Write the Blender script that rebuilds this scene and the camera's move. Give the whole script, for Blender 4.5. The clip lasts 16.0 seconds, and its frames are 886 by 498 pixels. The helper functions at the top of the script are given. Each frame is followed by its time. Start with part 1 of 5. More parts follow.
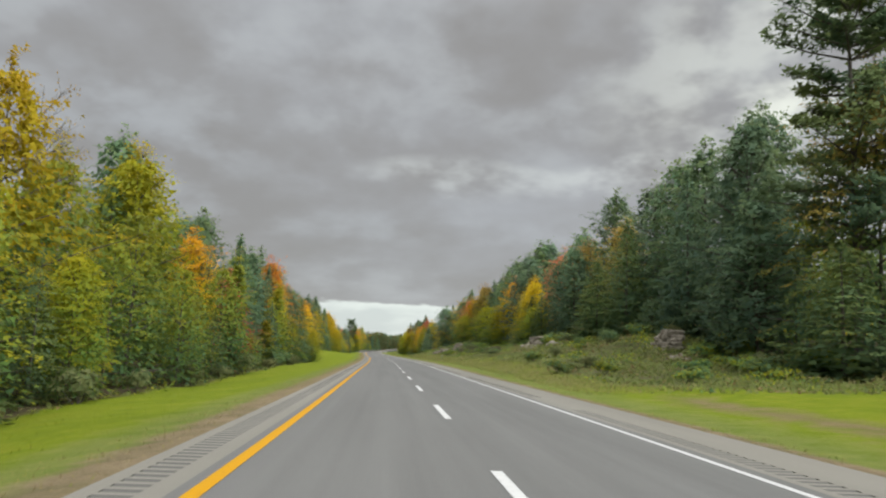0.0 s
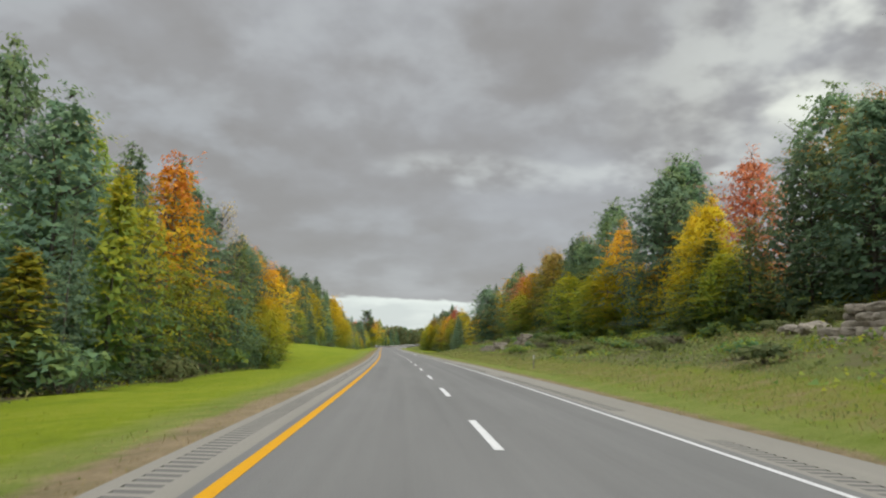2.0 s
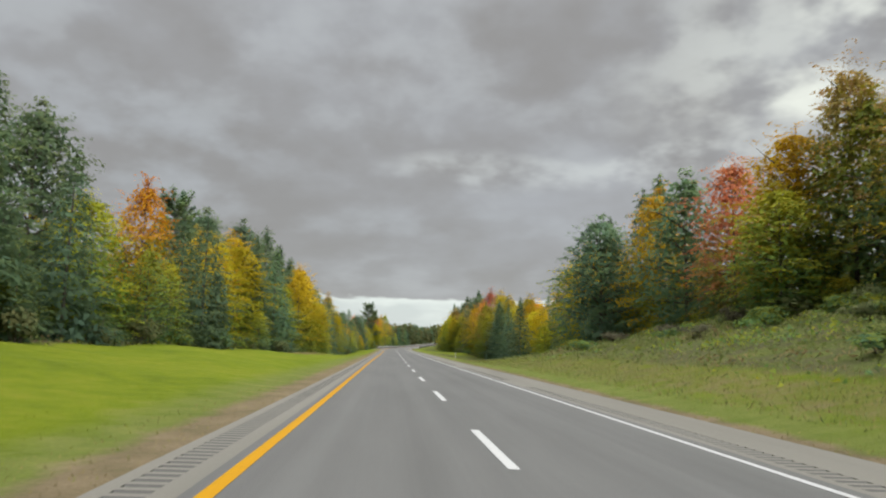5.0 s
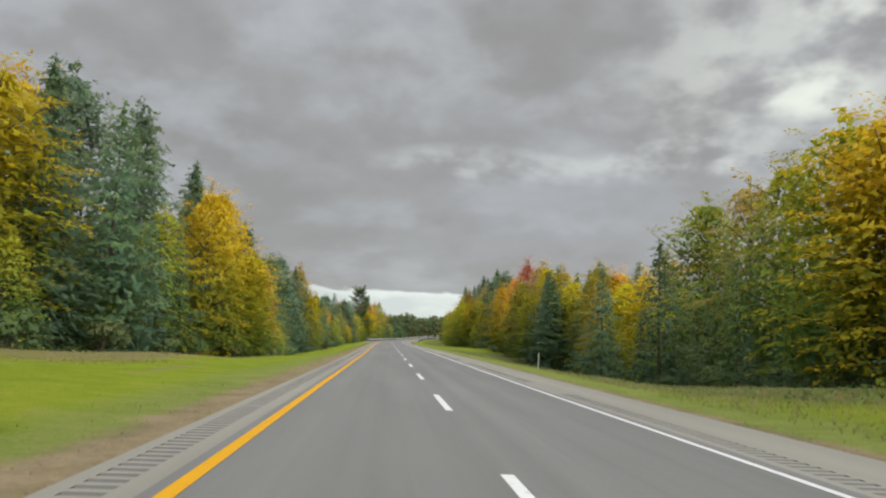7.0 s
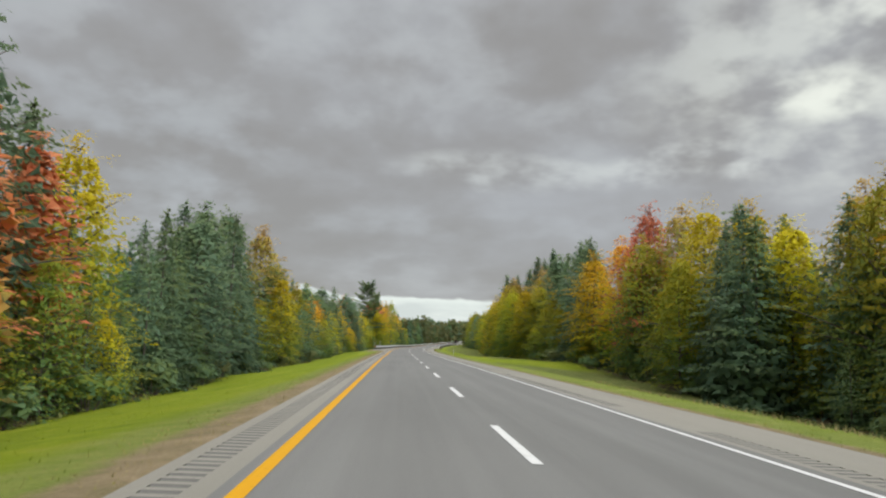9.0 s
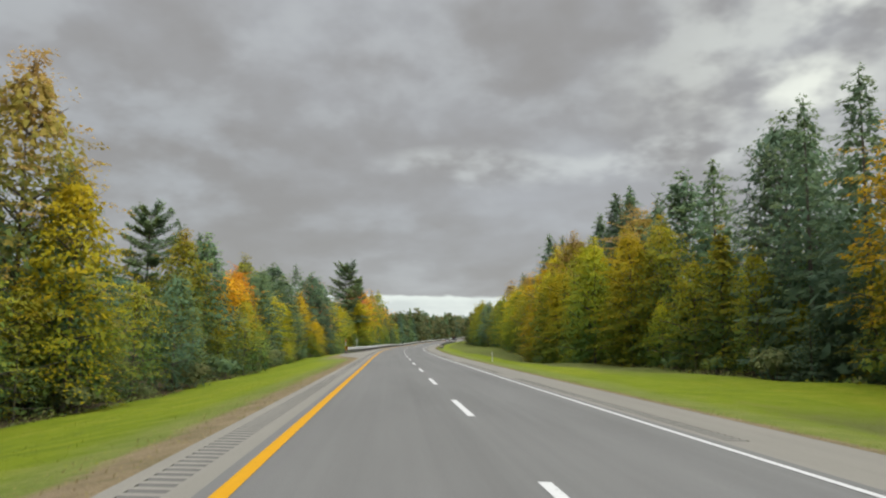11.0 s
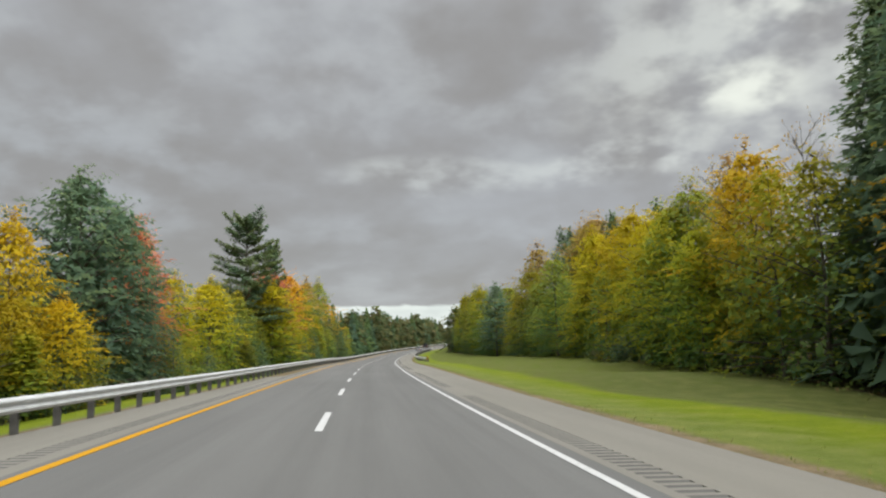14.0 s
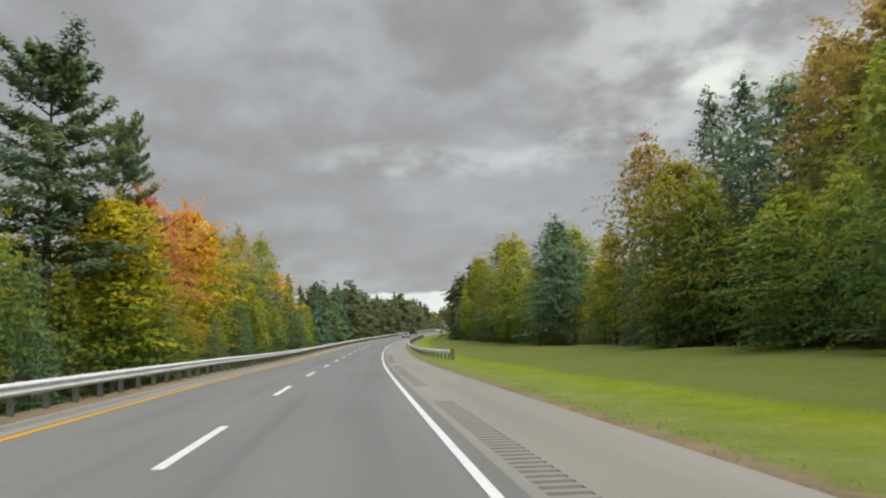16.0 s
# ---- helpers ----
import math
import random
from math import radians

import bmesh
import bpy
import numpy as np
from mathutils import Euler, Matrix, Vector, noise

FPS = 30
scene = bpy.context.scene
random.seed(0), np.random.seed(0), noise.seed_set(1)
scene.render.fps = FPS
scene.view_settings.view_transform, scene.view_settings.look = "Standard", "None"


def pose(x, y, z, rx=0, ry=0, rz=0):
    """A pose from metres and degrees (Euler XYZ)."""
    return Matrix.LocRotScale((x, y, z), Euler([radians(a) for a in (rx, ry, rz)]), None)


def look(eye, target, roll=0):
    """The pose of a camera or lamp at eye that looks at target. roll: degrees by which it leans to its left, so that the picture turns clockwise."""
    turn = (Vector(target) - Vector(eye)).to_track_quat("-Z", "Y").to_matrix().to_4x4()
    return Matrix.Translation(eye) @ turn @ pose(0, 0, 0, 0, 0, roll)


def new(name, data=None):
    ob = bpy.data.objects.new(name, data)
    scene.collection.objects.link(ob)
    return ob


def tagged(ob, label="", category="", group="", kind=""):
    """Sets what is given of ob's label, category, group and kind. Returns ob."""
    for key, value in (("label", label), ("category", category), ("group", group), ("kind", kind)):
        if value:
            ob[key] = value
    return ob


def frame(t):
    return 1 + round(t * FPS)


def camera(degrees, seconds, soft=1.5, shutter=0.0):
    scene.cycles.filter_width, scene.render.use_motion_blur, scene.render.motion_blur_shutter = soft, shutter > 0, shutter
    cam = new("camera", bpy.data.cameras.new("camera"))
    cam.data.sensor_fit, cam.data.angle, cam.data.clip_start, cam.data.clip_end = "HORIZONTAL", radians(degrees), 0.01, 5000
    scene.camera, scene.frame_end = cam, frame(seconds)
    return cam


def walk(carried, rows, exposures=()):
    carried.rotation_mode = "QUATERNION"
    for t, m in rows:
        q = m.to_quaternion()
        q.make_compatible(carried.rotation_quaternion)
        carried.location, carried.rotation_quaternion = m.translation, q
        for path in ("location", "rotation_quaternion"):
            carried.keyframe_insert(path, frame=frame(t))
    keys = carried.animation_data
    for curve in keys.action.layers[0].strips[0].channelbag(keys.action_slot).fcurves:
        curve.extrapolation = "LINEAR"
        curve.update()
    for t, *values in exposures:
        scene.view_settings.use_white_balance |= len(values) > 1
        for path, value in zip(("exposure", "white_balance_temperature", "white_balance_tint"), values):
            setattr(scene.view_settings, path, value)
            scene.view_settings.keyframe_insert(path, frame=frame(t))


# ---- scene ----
# camera: seconds, place, heading to the right, pitch up, lean to the right
cam = camera(62.08, 16.0, soft=2.2, shutter=0.05)
ROWS = [
    (0, -1.507, 3.928, 1.484, 3.696, 7.655, -2.436),
    (0.5, -1.544, 20.617, 1.360, 3.411, 7.561, -2.203),
    (1, -1.645, 37.301, 1.236, 3.075, 7.421, -2.134),
    (1.5, -1.872, 54.187, 1.114, 2.669, 7.330, -2.257),
    (2, -2.125, 71.047, 0.992, 2.200, 7.235, -2.499),
    (2.5, -2.378, 87.581, 0.870, 1.845, 7.295, -2.646),
    (3, -2.689, 104.016, 0.749, 1.544, 7.380, -2.829),
    (3.5, -3.062, 120.587, 0.629, 1.401, 7.516, -2.870),
    (4, -3.470, 137.205, 0.505, 1.416, 7.574, -2.798),
    (4.5, -3.889, 153.765, 0.387, 1.533, 7.427, -2.198),
    (5, -4.346, 170.295, 0.263, 1.641, 7.183, -1.583),
    (5.5, -4.876, 186.825, 0.123, 1.702, 6.930, -1.412),
    (6, -5.484, 203.389, -0.023, 1.822, 6.728, -1.817),
    (6.5, -6.142, 220.019, -0.161, 1.984, 6.611, -2.346),
    (7, -6.831, 236.742, -0.281, 1.999, 6.666, -2.359),
    (7.5, -7.536, 253.549, -0.396, 1.796, 6.771, -2.389),
    (8, -8.264, 270.423, -0.509, 1.401, 6.884, -2.320),
    (8.5, -9.000, 287.284, -0.611, 1.122, 7.014, -2.278),
    (9, -9.709, 304.070, -0.698, 0.989, 7.098, -2.111),
    (9.5, -10.372, 320.835, -0.769, 1.072, 7.094, -1.718),
    (10, -11.004, 337.588, -0.835, 1.254, 7.079, -1.236),
    (10.5, -11.596, 354.295, -0.912, 1.543, 6.975, -0.921),
    (11, -12.121, 370.920, -1.017, 1.964, 6.893, -0.692),
    (11.5, -12.549, 387.428, -1.145, 2.478, 6.974, -0.527),
    (12, -12.870, 403.777, -1.262, 2.964, 7.302, -0.313),
    (12.5, -13.091, 419.931, -1.359, 3.382, 7.881, 0.177),
    (13, -13.181, 436.342, -1.454, 3.955, 8.150, 0.733),
    (13.5, -13.099, 453.052, -1.557, 4.678, 7.984, 1.175),
    (14, -12.854, 469.881, -1.663, 5.471, 7.547, 1.493),
    (14.5, -12.530, 486.690, -1.760, 6.229, 7.062, 1.747),
    (15, -12.206, 503.505, -1.848, 6.771, 6.583, 1.807),
    (15.5, -11.977, 519.944, -1.928, 7.135, 6.393, 1.966),
    (16, -11.795, 536.058, -1.998, 7.262, 6.506, 2.228),
]
walk(cam, [(t, pose(x, y, z, 90 + up, 0, -turn) @ pose(0, 0, 0, 0, 0, -lean)) for t, x, y, z, turn, up, lean in ROWS], [(0.0, 1.14, 6500, 4.0), (16.0, 1.17, 6500, 4.0)])

# ---- world, sun ----
SUN_TURN, SUN_UP = 128.0, 36.0      # degrees to the right of +y, and above the horizon
world = bpy.data.worlds.new("overcast_sky")
scene.world = world
world.use_nodes = True
wn, wl = world.node_tree.nodes, world.node_tree.links
wn.clear()


def wmath(op, a, b=None, c=None, clamp=False):
    n = wn.new("ShaderNodeMath")
    n.operation, n.use_clamp = op, clamp
    for i, v in enumerate((a, b, c)):
        if v is None:
            continue
        if isinstance(v, (int, float)):
            n.inputs[i].default_value = v
        else:
            wl.new(v, n.inputs[i])
    return n.outputs[0]


def wsmooth(v, lo, hi, a=0.0, b=1.0):
    n = wn.new("ShaderNodeMapRange")
    n.interpolation_type = "SMOOTHSTEP"
    for i, q in enumerate((v, lo, hi, a, b)):
        if isinstance(q, (int, float)):
            n.inputs[i].default_value = q
        else:
            wl.new(q, n.inputs[i])
    return n.outputs[0]


def wmix(f, a, b):
    n = wn.new("ShaderNodeMix")
    n.data_type = "RGBA"
    for i, q in ((0, f), (6, a), (7, b)):
        if isinstance(q, (tuple, float)):
            n.inputs[i].default_value = q
        else:
            wl.new(q, n.inputs[i])
    return n.outputs[2]


sky = wn.new("ShaderNodeTexSky")
sky.sky_type, sky.sun_disc = "NISHITA", False
sky.sun_elevation, sky.sun_rotation = radians(SUN_UP), radians(SUN_TURN)
way = wn.new("ShaderNodeTexCoord").outputs["Generated"]
split = wn.new("ShaderNodeSeparateXYZ")
wl.new(way, split.inputs[0])
dx, dy, dz = split.outputs
height = wmath("MAXIMUM", dz, 0.0)
sheet = wn.new("ShaderNodeCombineXYZ")      # the clouds lie closer together towards the horizon
wl.new(dx, sheet.inputs[0])
wl.new(dy, sheet.inputs[1])
wl.new(wmath("MULTIPLY", wmath("POWER", wmath("ADD", height, 0.015), 0.62), 1.75), sheet.inputs[2])


def wnoise(scale, detail, rough, off, warp=0.0):
    mp = wn.new("ShaderNodeMapping")
    mp.inputs["Location"].default_value = off
    wl.new(sheet.outputs[0], mp.inputs[0])
    n = wn.new("ShaderNodeTexNoise")
    n.inputs["Scale"].default_value, n.inputs["Detail"].default_value = scale, detail
    n.inputs["Roughness"].default_value, n.inputs["Distortion"].default_value = rough, warp
    wl.new(mp.outputs[0], n.inputs["Vector"])
    return n.outputs["Fac"]


big = wnoise(2.4, 3, 0.5, (5.3, 0.9, 2.4), 0.15)
mid = wnoise(6.4, 4, 0.50, (7.4, 2.2, 1.1), 0.1)
fine = wnoise(15.0, 3, 0.5, (1.3, 8.2, 4.1), 0.0)
cloud = wmath("ADD", wmath("MULTIPLY", big, 0.5), wmath("ADD", wmath("MULTIPLY", mid, 0.40), wmath("MULTIPLY", fine, 0.10)))
tone = wsmooth(cloud, 0.36, 0.62)
grey = wmix(tone, (0.1548, 0.1458, 0.1458, 1), (0.2088, 0.2079, 0.2232, 1))
puff = wsmooth(wmath("ADD", wmath("MULTIPLY", mid, 0.7), wmath("MULTIPLY", fine, 0.3)), 0.52, 0.66)
grey = wmix(wmath("MULTIPLY", puff, 0.36), grey, (0.2475, 0.2493, 0.2574, 1))
turn = wmath("ARCTAN2", dx, dy)
rise = wmath("ARCSINE", dz)


def thin_place(turn0, rise0, half_turn, half_rise, wave):
    """How far the cloud thins out round one direction, in degrees, with an edge broken by the billows."""
    da = wmath("DIVIDE", wmath("SUBTRACT", turn, radians(turn0)), radians(half_turn))
    de = wmath("DIVIDE", wmath("ADD", wmath("SUBTRACT", rise, radians(rise0)), wmath("MULTIPLY", wmath("SUBTRACT", mid, 0.5), radians(wave))), radians(half_rise))
    far = wmath("ADD", wmath("MULTIPLY", da, da), wmath("MULTIPLY", de, de))
    return wmath("MULTIPLY", wsmooth(far, 1.6, 0.0), wsmooth(wmath("ADD", wmath("MULTIPLY", mid, 0.5), wmath("MULTIPLY", fine, 0.5)), 0.40, 0.60))


# thinner cloud ahead to the right lets more light through, and long rifts lie under the higher billows
for turn0, rise0, half_turn, half_rise, wave, much, colour in ((29.0, 19.5, 13.0, 9.0, 6.0, 0.60, (0.368, 0.368, 0.3542, 1)), (29.0, 18.0, 3.6, 2.0, 4.0, 0.75, (0.4784, 0.4784, 0.4416, 1)), (33.0, 24.0, 5.0, 3.0, 4.0, 0.7, (0.46, 0.46, 0.4324, 1)),
                                                                  (10.0, 13.2, 13.0, 1.5, 5.0, 0.62, (0.3312, 0.3358, 0.3404, 1)), (20.0, 13.6, 6.0, 1.3, 5.0, 0.6, (0.3864, 0.391, 0.3864, 1)), (-24.0, 13.0, 14.0, 6.0, 8.0, 0.45, (0.241, 0.2484, 0.2686, 1)),
                                                                  (-6.0, 24.0, 12.0, 5.0, 7.0, 0.40, (0.2466, 0.2466, 0.2594, 1)), (2.0, 9.0, 22.0, 1.2, 3.0, 0.30, (0.2438, 0.2502, 0.2668, 1))):
    grey = wmix(wmath("MULTIPLY", thin_place(turn0, rise0, half_turn, half_rise, wave), much), grey, colour)
# an open strip under the cloud's far edge
edge = wmath("ADD", wmath("ADD", dz, wmath("MULTIPLY", wmath("SUBTRACT", mid, 0.5), 0.06)), wmath("MULTIPLY", wmath("SUBTRACT", fine, 0.5), 0.03))
strip = wsmooth(edge, 0.063, 0.057)
band = wmix(wsmooth(mid, 0.40, 0.60), (0.335, 0.352, 0.355, 1), (0.425, 0.442, 0.435, 1))
grey = wmix(wmath("MULTIPLY", strip, 0.95), grey, band)
# an overcast sky grows brighter towards the zenith
up_gain = wmath("ADD", 0.95, wsmooth(height, 0.42, 0.80, 0.0, 4.9))
gain = wn.new("ShaderNodeVectorMath")
gain.operation = "SCALE"
wl.new(grey, gain.inputs[0])
wl.new(up_gain, gain.inputs["Scale"])
nish = wn.new("ShaderNodeVectorMath")
nish.operation = "SCALE"
wl.new(sky.outputs[0], nish.inputs[0])
nish.inputs["Scale"].default_value = 0.05
both = wmix(0.94, nish.outputs[0], gain.outputs[0])
back = wn.new("ShaderNodeBackground")
back.inputs["Strength"].default_value = 1.0
wl.new(both, back.inputs[0])
wl.new(back.outputs[0], wn.new("ShaderNodeOutputWorld").inputs[0])

sun = new("sun", bpy.data.lights.new("sun", "SUN"))
sun.data.energy, sun.data.angle, sun.data.color = 1.3, radians(80), (1.0, 0.98, 0.94)
sun.matrix_world = look((0, 0, 60), (-math.sin(radians(SUN_TURN)), -math.cos(radians(SUN_TURN)), 60 - math.tan(radians(SUN_UP))))


# ---- materials ----
def material(name, rough=0.8, spec=0.3):
    m = bpy.data.materials.new(name)
    m.use_nodes = True
    b = m.node_tree.nodes["Principled BSDF"]
    b.inputs["Roughness"].default_value = rough
    b.inputs["Specular IOR Level"].default_value = spec
    return m, m.node_tree.nodes, m.node_tree.links, b


def nnoise(nt, vec, scale, detail=4, rough=0.55):
    n = nt.nodes.new("ShaderNodeTexNoise")
    n.inputs["Scale"].default_value, n.inputs["Detail"].default_value, n.inputs["Roughness"].default_value = scale, detail, rough
    if vec is not None:
        nt.links.new(vec, n.inputs["Vector"])
    return n.outputs["Fac"]


def nramp(nt, fac, stops):
    n = nt.nodes.new("ShaderNodeValToRGB")
    while len(n.color_ramp.elements) < len(stops):
        n.color_ramp.elements.new(0.5)
    for e, (p, c) in zip(n.color_ramp.elements, stops):
        e.position, e.color = p, (*c, 1)
    nt.links.new(fac, n.inputs[0])
    return n.outputs[0]


def nmix(nt, f, a, b, how="MIX"):
    n = nt.nodes.new("ShaderNodeMix")
    n.data_type, n.blend_type = "RGBA", how
    for i, q in ((0, f), (6, a), (7, b)):
        if isinstance(q, (int, float)):
            n.inputs[i].default_value = q
        elif isinstance(q, tuple):
            n.inputs[i].default_value = (*q, 1)
        else:
            nt.links.new(q, n.inputs[i])
    return n.outputs[2]


def nmath(nt, op, a, b=0.0, clamp=False):
    n = nt.nodes.new("ShaderNodeMath")
    n.operation, n.use_clamp = op, clamp
    for i, q in ((0, a), (1, b)):
        if isinstance(q, (int, float)):
            n.inputs[i].default_value = q
        else:
            nt.links.new(q, n.inputs[i])
    return n.outputs[0]


def nbump(nt, fac, strength, dist, b):
    n = nt.nodes.new("ShaderNodeBump")
    n.inputs["Strength"].default_value, n.inputs["Distance"].default_value = strength, dist
    nt.links.new(fac, n.inputs["Height"])
    nt.links.new(n.outputs[0], b.inputs["Normal"])


def objspace(nt):
    return nt.nodes.new("ShaderNodeTexCoord").outputs["Object"]


def uvspace(nt, scale=(1, 1, 1)):
    n = nt.nodes.new("ShaderNodeMapping")
    n.inputs["Scale"].default_value = scale
    nt.links.new(nt.nodes.new("ShaderNodeTexCoord").outputs["UV"], n.inputs[0])
    return n.outputs[0]


def asphalt(name, dark, light, streak):
    """Worn asphalt: fine stone grain, long streaks along the lanes and faint patches. UV: metres across, metres along."""
    m, n, l, b = material(name, 0.85, 0.25)
    nt = m.node_tree
    grain = nnoise(nt, uvspace(nt), 55, 3, 0.7)
    along = nnoise(nt, uvspace(nt, (1.6, 0.012, 1)), 1.0, 4, 0.6)
    patch = nnoise(nt, uvspace(nt, (0.5, 0.06, 1)), 1.0, 5, 0.6)
    f = nmath(nt, "ADD", nmath(nt, "MULTIPLY", along, streak), nmath(nt, "MULTIPLY", patch, 1 - streak))
    c = nramp(nt, f, [(0.32, dark), (0.68, light)])
    c = nmix(nt, 0.75, c, nramp(nt, grain, [(0.3, (0.35, 0.35, 0.35)), (0.7, (0.65, 0.65, 0.65))]), "OVERLAY")
    l.new(c, b.inputs["Base Color"])
    nbump(nt, grain, 0.25, 0.004, b)
    return m


def paint(name, col, worn):
    m, n, l, b = material(name, 0.75, 0.12)
    nt = m.node_tree
    f = nnoise(nt, objspace(nt), 9, 6, 0.7)
    l.new(nramp(nt, f, [(0.32, worn), (0.45, col)]), b.inputs["Base Color"])
    nbump(nt, nnoise(nt, objspace(nt), 60, 2), 0.2, 0.003, b)
    return m


def plain(name, col, rough=0.6, metal=0.0, var=0.15, scale=6.0, spec=0.4):
    m, n, l, b = material(name, rough, spec)
    nt = m.node_tree
    f = nnoise(nt, objspace(nt), scale, 5, 0.6)
    lo = tuple(c * (1 - var) for c in col)
    hi = tuple(min(1, c * (1 + var)) for c in col)
    l.new(nramp(nt, f, [(0.3, lo), (0.7, hi)]), b.inputs["Base Color"])
    b.inputs["Metallic"].default_value = metal
    return m


LEAVES = {}


def leaf_material(name, cols, turned_and_lit=0.42, early=0.08, spread=1.0):
    """Foliage: each spray of leaves has changed colour by its own amount (the crown's tone), each leaf a little more or
    less, and the leaves high in a crown further than the low ones. The ramp's first colours, for low and inner leaves,
    also hold the dark blue of shade.
    """
    m, n, l, b = material(name, 0.7, 0.08)
    nt = m.node_tree
    isle = nt.nodes.new("ShaderNodeNewGeometry").outputs["Random Per Island"]
    info = nt.nodes.new("ShaderNodeObjectInfo")
    tone = nt.nodes.new("ShaderNodeAttribute")
    tone.attribute_name = "tone"
    shift = nt.nodes.new("ShaderNodeVectorMath")
    shift.operation = "ADD"
    l.new(objspace(nt), shift.inputs[0])
    sc = nt.nodes.new("ShaderNodeVectorMath")
    sc.operation = "SCALE"
    sc.inputs[0].default_value = (37.0, 11.0, 5.0)
    l.new(info.outputs["Random"], sc.inputs["Scale"])
    l.new(sc.outputs[0], shift.inputs[1])
    blot = nnoise(nt, shift.outputs[0], 0.30, 3, 0.6)
    f2 = nt.nodes.new("ShaderNodeMapRange")
    l.new(blot, f2.inputs[0])
    f2.inputs[1].default_value, f2.inputs[2].default_value = 0.35, 0.65
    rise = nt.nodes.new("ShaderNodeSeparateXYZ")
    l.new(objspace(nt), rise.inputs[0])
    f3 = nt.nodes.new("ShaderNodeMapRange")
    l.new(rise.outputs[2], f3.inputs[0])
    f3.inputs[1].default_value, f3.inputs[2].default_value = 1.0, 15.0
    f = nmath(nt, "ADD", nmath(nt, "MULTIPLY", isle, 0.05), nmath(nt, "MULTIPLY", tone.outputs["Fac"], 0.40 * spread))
    f = nmath(nt, "ADD", f, nmath(nt, "MULTIPLY", f2.outputs[0], max(0.12, 0.5 - turned_and_lit)))
    f = nmath(nt, "ADD", f, nmath(nt, "MULTIPLY", f3.outputs[0], turned_and_lit))
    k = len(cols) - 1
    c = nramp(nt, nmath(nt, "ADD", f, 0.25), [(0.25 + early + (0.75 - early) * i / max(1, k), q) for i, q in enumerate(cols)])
    hsv = nt.nodes.new("ShaderNodeHueSaturation")
    l.new(c, hsv.inputs["Color"])
    l.new(nmath(nt, "ADD", 0.488, nmath(nt, "MULTIPLY", info.outputs["Random"], 0.024)), hsv.inputs["Hue"])
    l.new(nmath(nt, "ADD", 0.82, nmath(nt, "MULTIPLY", info.outputs["Random"], 0.36)), hsv.inputs["Value"])
    col = hsv.outputs[0]
    l.new(col, b.inputs["Base Color"])
    tr = nt.nodes.new("ShaderNodeBsdfTranslucent")
    l.new(col, tr.inputs[0])
    mx = nt.nodes.new("ShaderNodeMixShader")
    mx.inputs[0].default_value = 0.45
    l.new(b.outputs[0], mx.inputs[1])
    l.new(tr.outputs[0], mx.inputs[2])
    l.new(mx.outputs[0], nt.nodes["Material Output"].inputs[0])
    LEAVES[name] = m
    return m


# tree tones: the first colours carry a dark blue shade tint
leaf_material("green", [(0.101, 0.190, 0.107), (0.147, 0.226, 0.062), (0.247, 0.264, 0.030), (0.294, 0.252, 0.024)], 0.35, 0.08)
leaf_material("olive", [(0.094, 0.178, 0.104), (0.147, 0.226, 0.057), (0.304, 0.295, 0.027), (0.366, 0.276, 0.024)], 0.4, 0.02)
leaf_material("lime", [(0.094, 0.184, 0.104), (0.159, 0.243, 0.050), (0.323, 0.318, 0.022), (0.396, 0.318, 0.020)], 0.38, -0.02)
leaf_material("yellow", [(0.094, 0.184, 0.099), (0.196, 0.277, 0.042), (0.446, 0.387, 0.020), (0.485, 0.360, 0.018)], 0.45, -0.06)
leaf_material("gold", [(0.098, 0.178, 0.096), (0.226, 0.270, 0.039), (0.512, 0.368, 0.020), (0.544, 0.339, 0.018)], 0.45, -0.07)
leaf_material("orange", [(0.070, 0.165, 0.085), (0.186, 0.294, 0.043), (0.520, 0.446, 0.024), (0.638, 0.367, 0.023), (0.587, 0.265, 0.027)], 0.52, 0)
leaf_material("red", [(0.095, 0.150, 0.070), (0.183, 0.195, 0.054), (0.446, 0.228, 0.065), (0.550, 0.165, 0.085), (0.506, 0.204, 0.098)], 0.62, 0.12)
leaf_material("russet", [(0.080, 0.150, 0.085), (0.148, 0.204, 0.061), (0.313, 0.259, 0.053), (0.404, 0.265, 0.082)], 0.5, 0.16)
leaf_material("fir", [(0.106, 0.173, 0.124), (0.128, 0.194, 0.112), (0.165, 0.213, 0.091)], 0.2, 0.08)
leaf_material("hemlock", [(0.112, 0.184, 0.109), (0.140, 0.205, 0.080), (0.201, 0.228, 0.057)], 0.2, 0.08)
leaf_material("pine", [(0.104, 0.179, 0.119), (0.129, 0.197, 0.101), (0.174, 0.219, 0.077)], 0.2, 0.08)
leaf_material("scrub", [(0.093, 0.127, 0.053), (0.158, 0.175, 0.070), (0.231, 0.224, 0.096)], 0.2)
leaf_material("turf", [(0.1218, 0.1624, 0.01137), (0.1543, 0.1908, 0.01137), (0.1949, 0.203, 0.02436)], 0.0)
leaf_material("straw", [(0.1624, 0.1299, 0.05034), (0.2192, 0.1705, 0.07308), (0.268, 0.2071, 0.09744)], 0.0)
leaf_material("weed", [(0.106, 0.137, 0.053), (0.142, 0.164, 0.058), (0.158, 0.195, 0.051), (0.201, 0.190, 0.079)], 0.0)
leaf_material("dull", [(0.083, 0.123, 0.067), (0.116, 0.142, 0.061), (0.156, 0.146, 0.060), (0.172, 0.128, 0.067)], 0.0)
leaf_material("turning", [(0.070, 0.165, 0.078), (0.186, 0.312, 0.038), (0.500, 0.465, 0.025), (0.630, 0.360, 0.025), (0.562, 0.207, 0.035)], 0.55, -0.02)
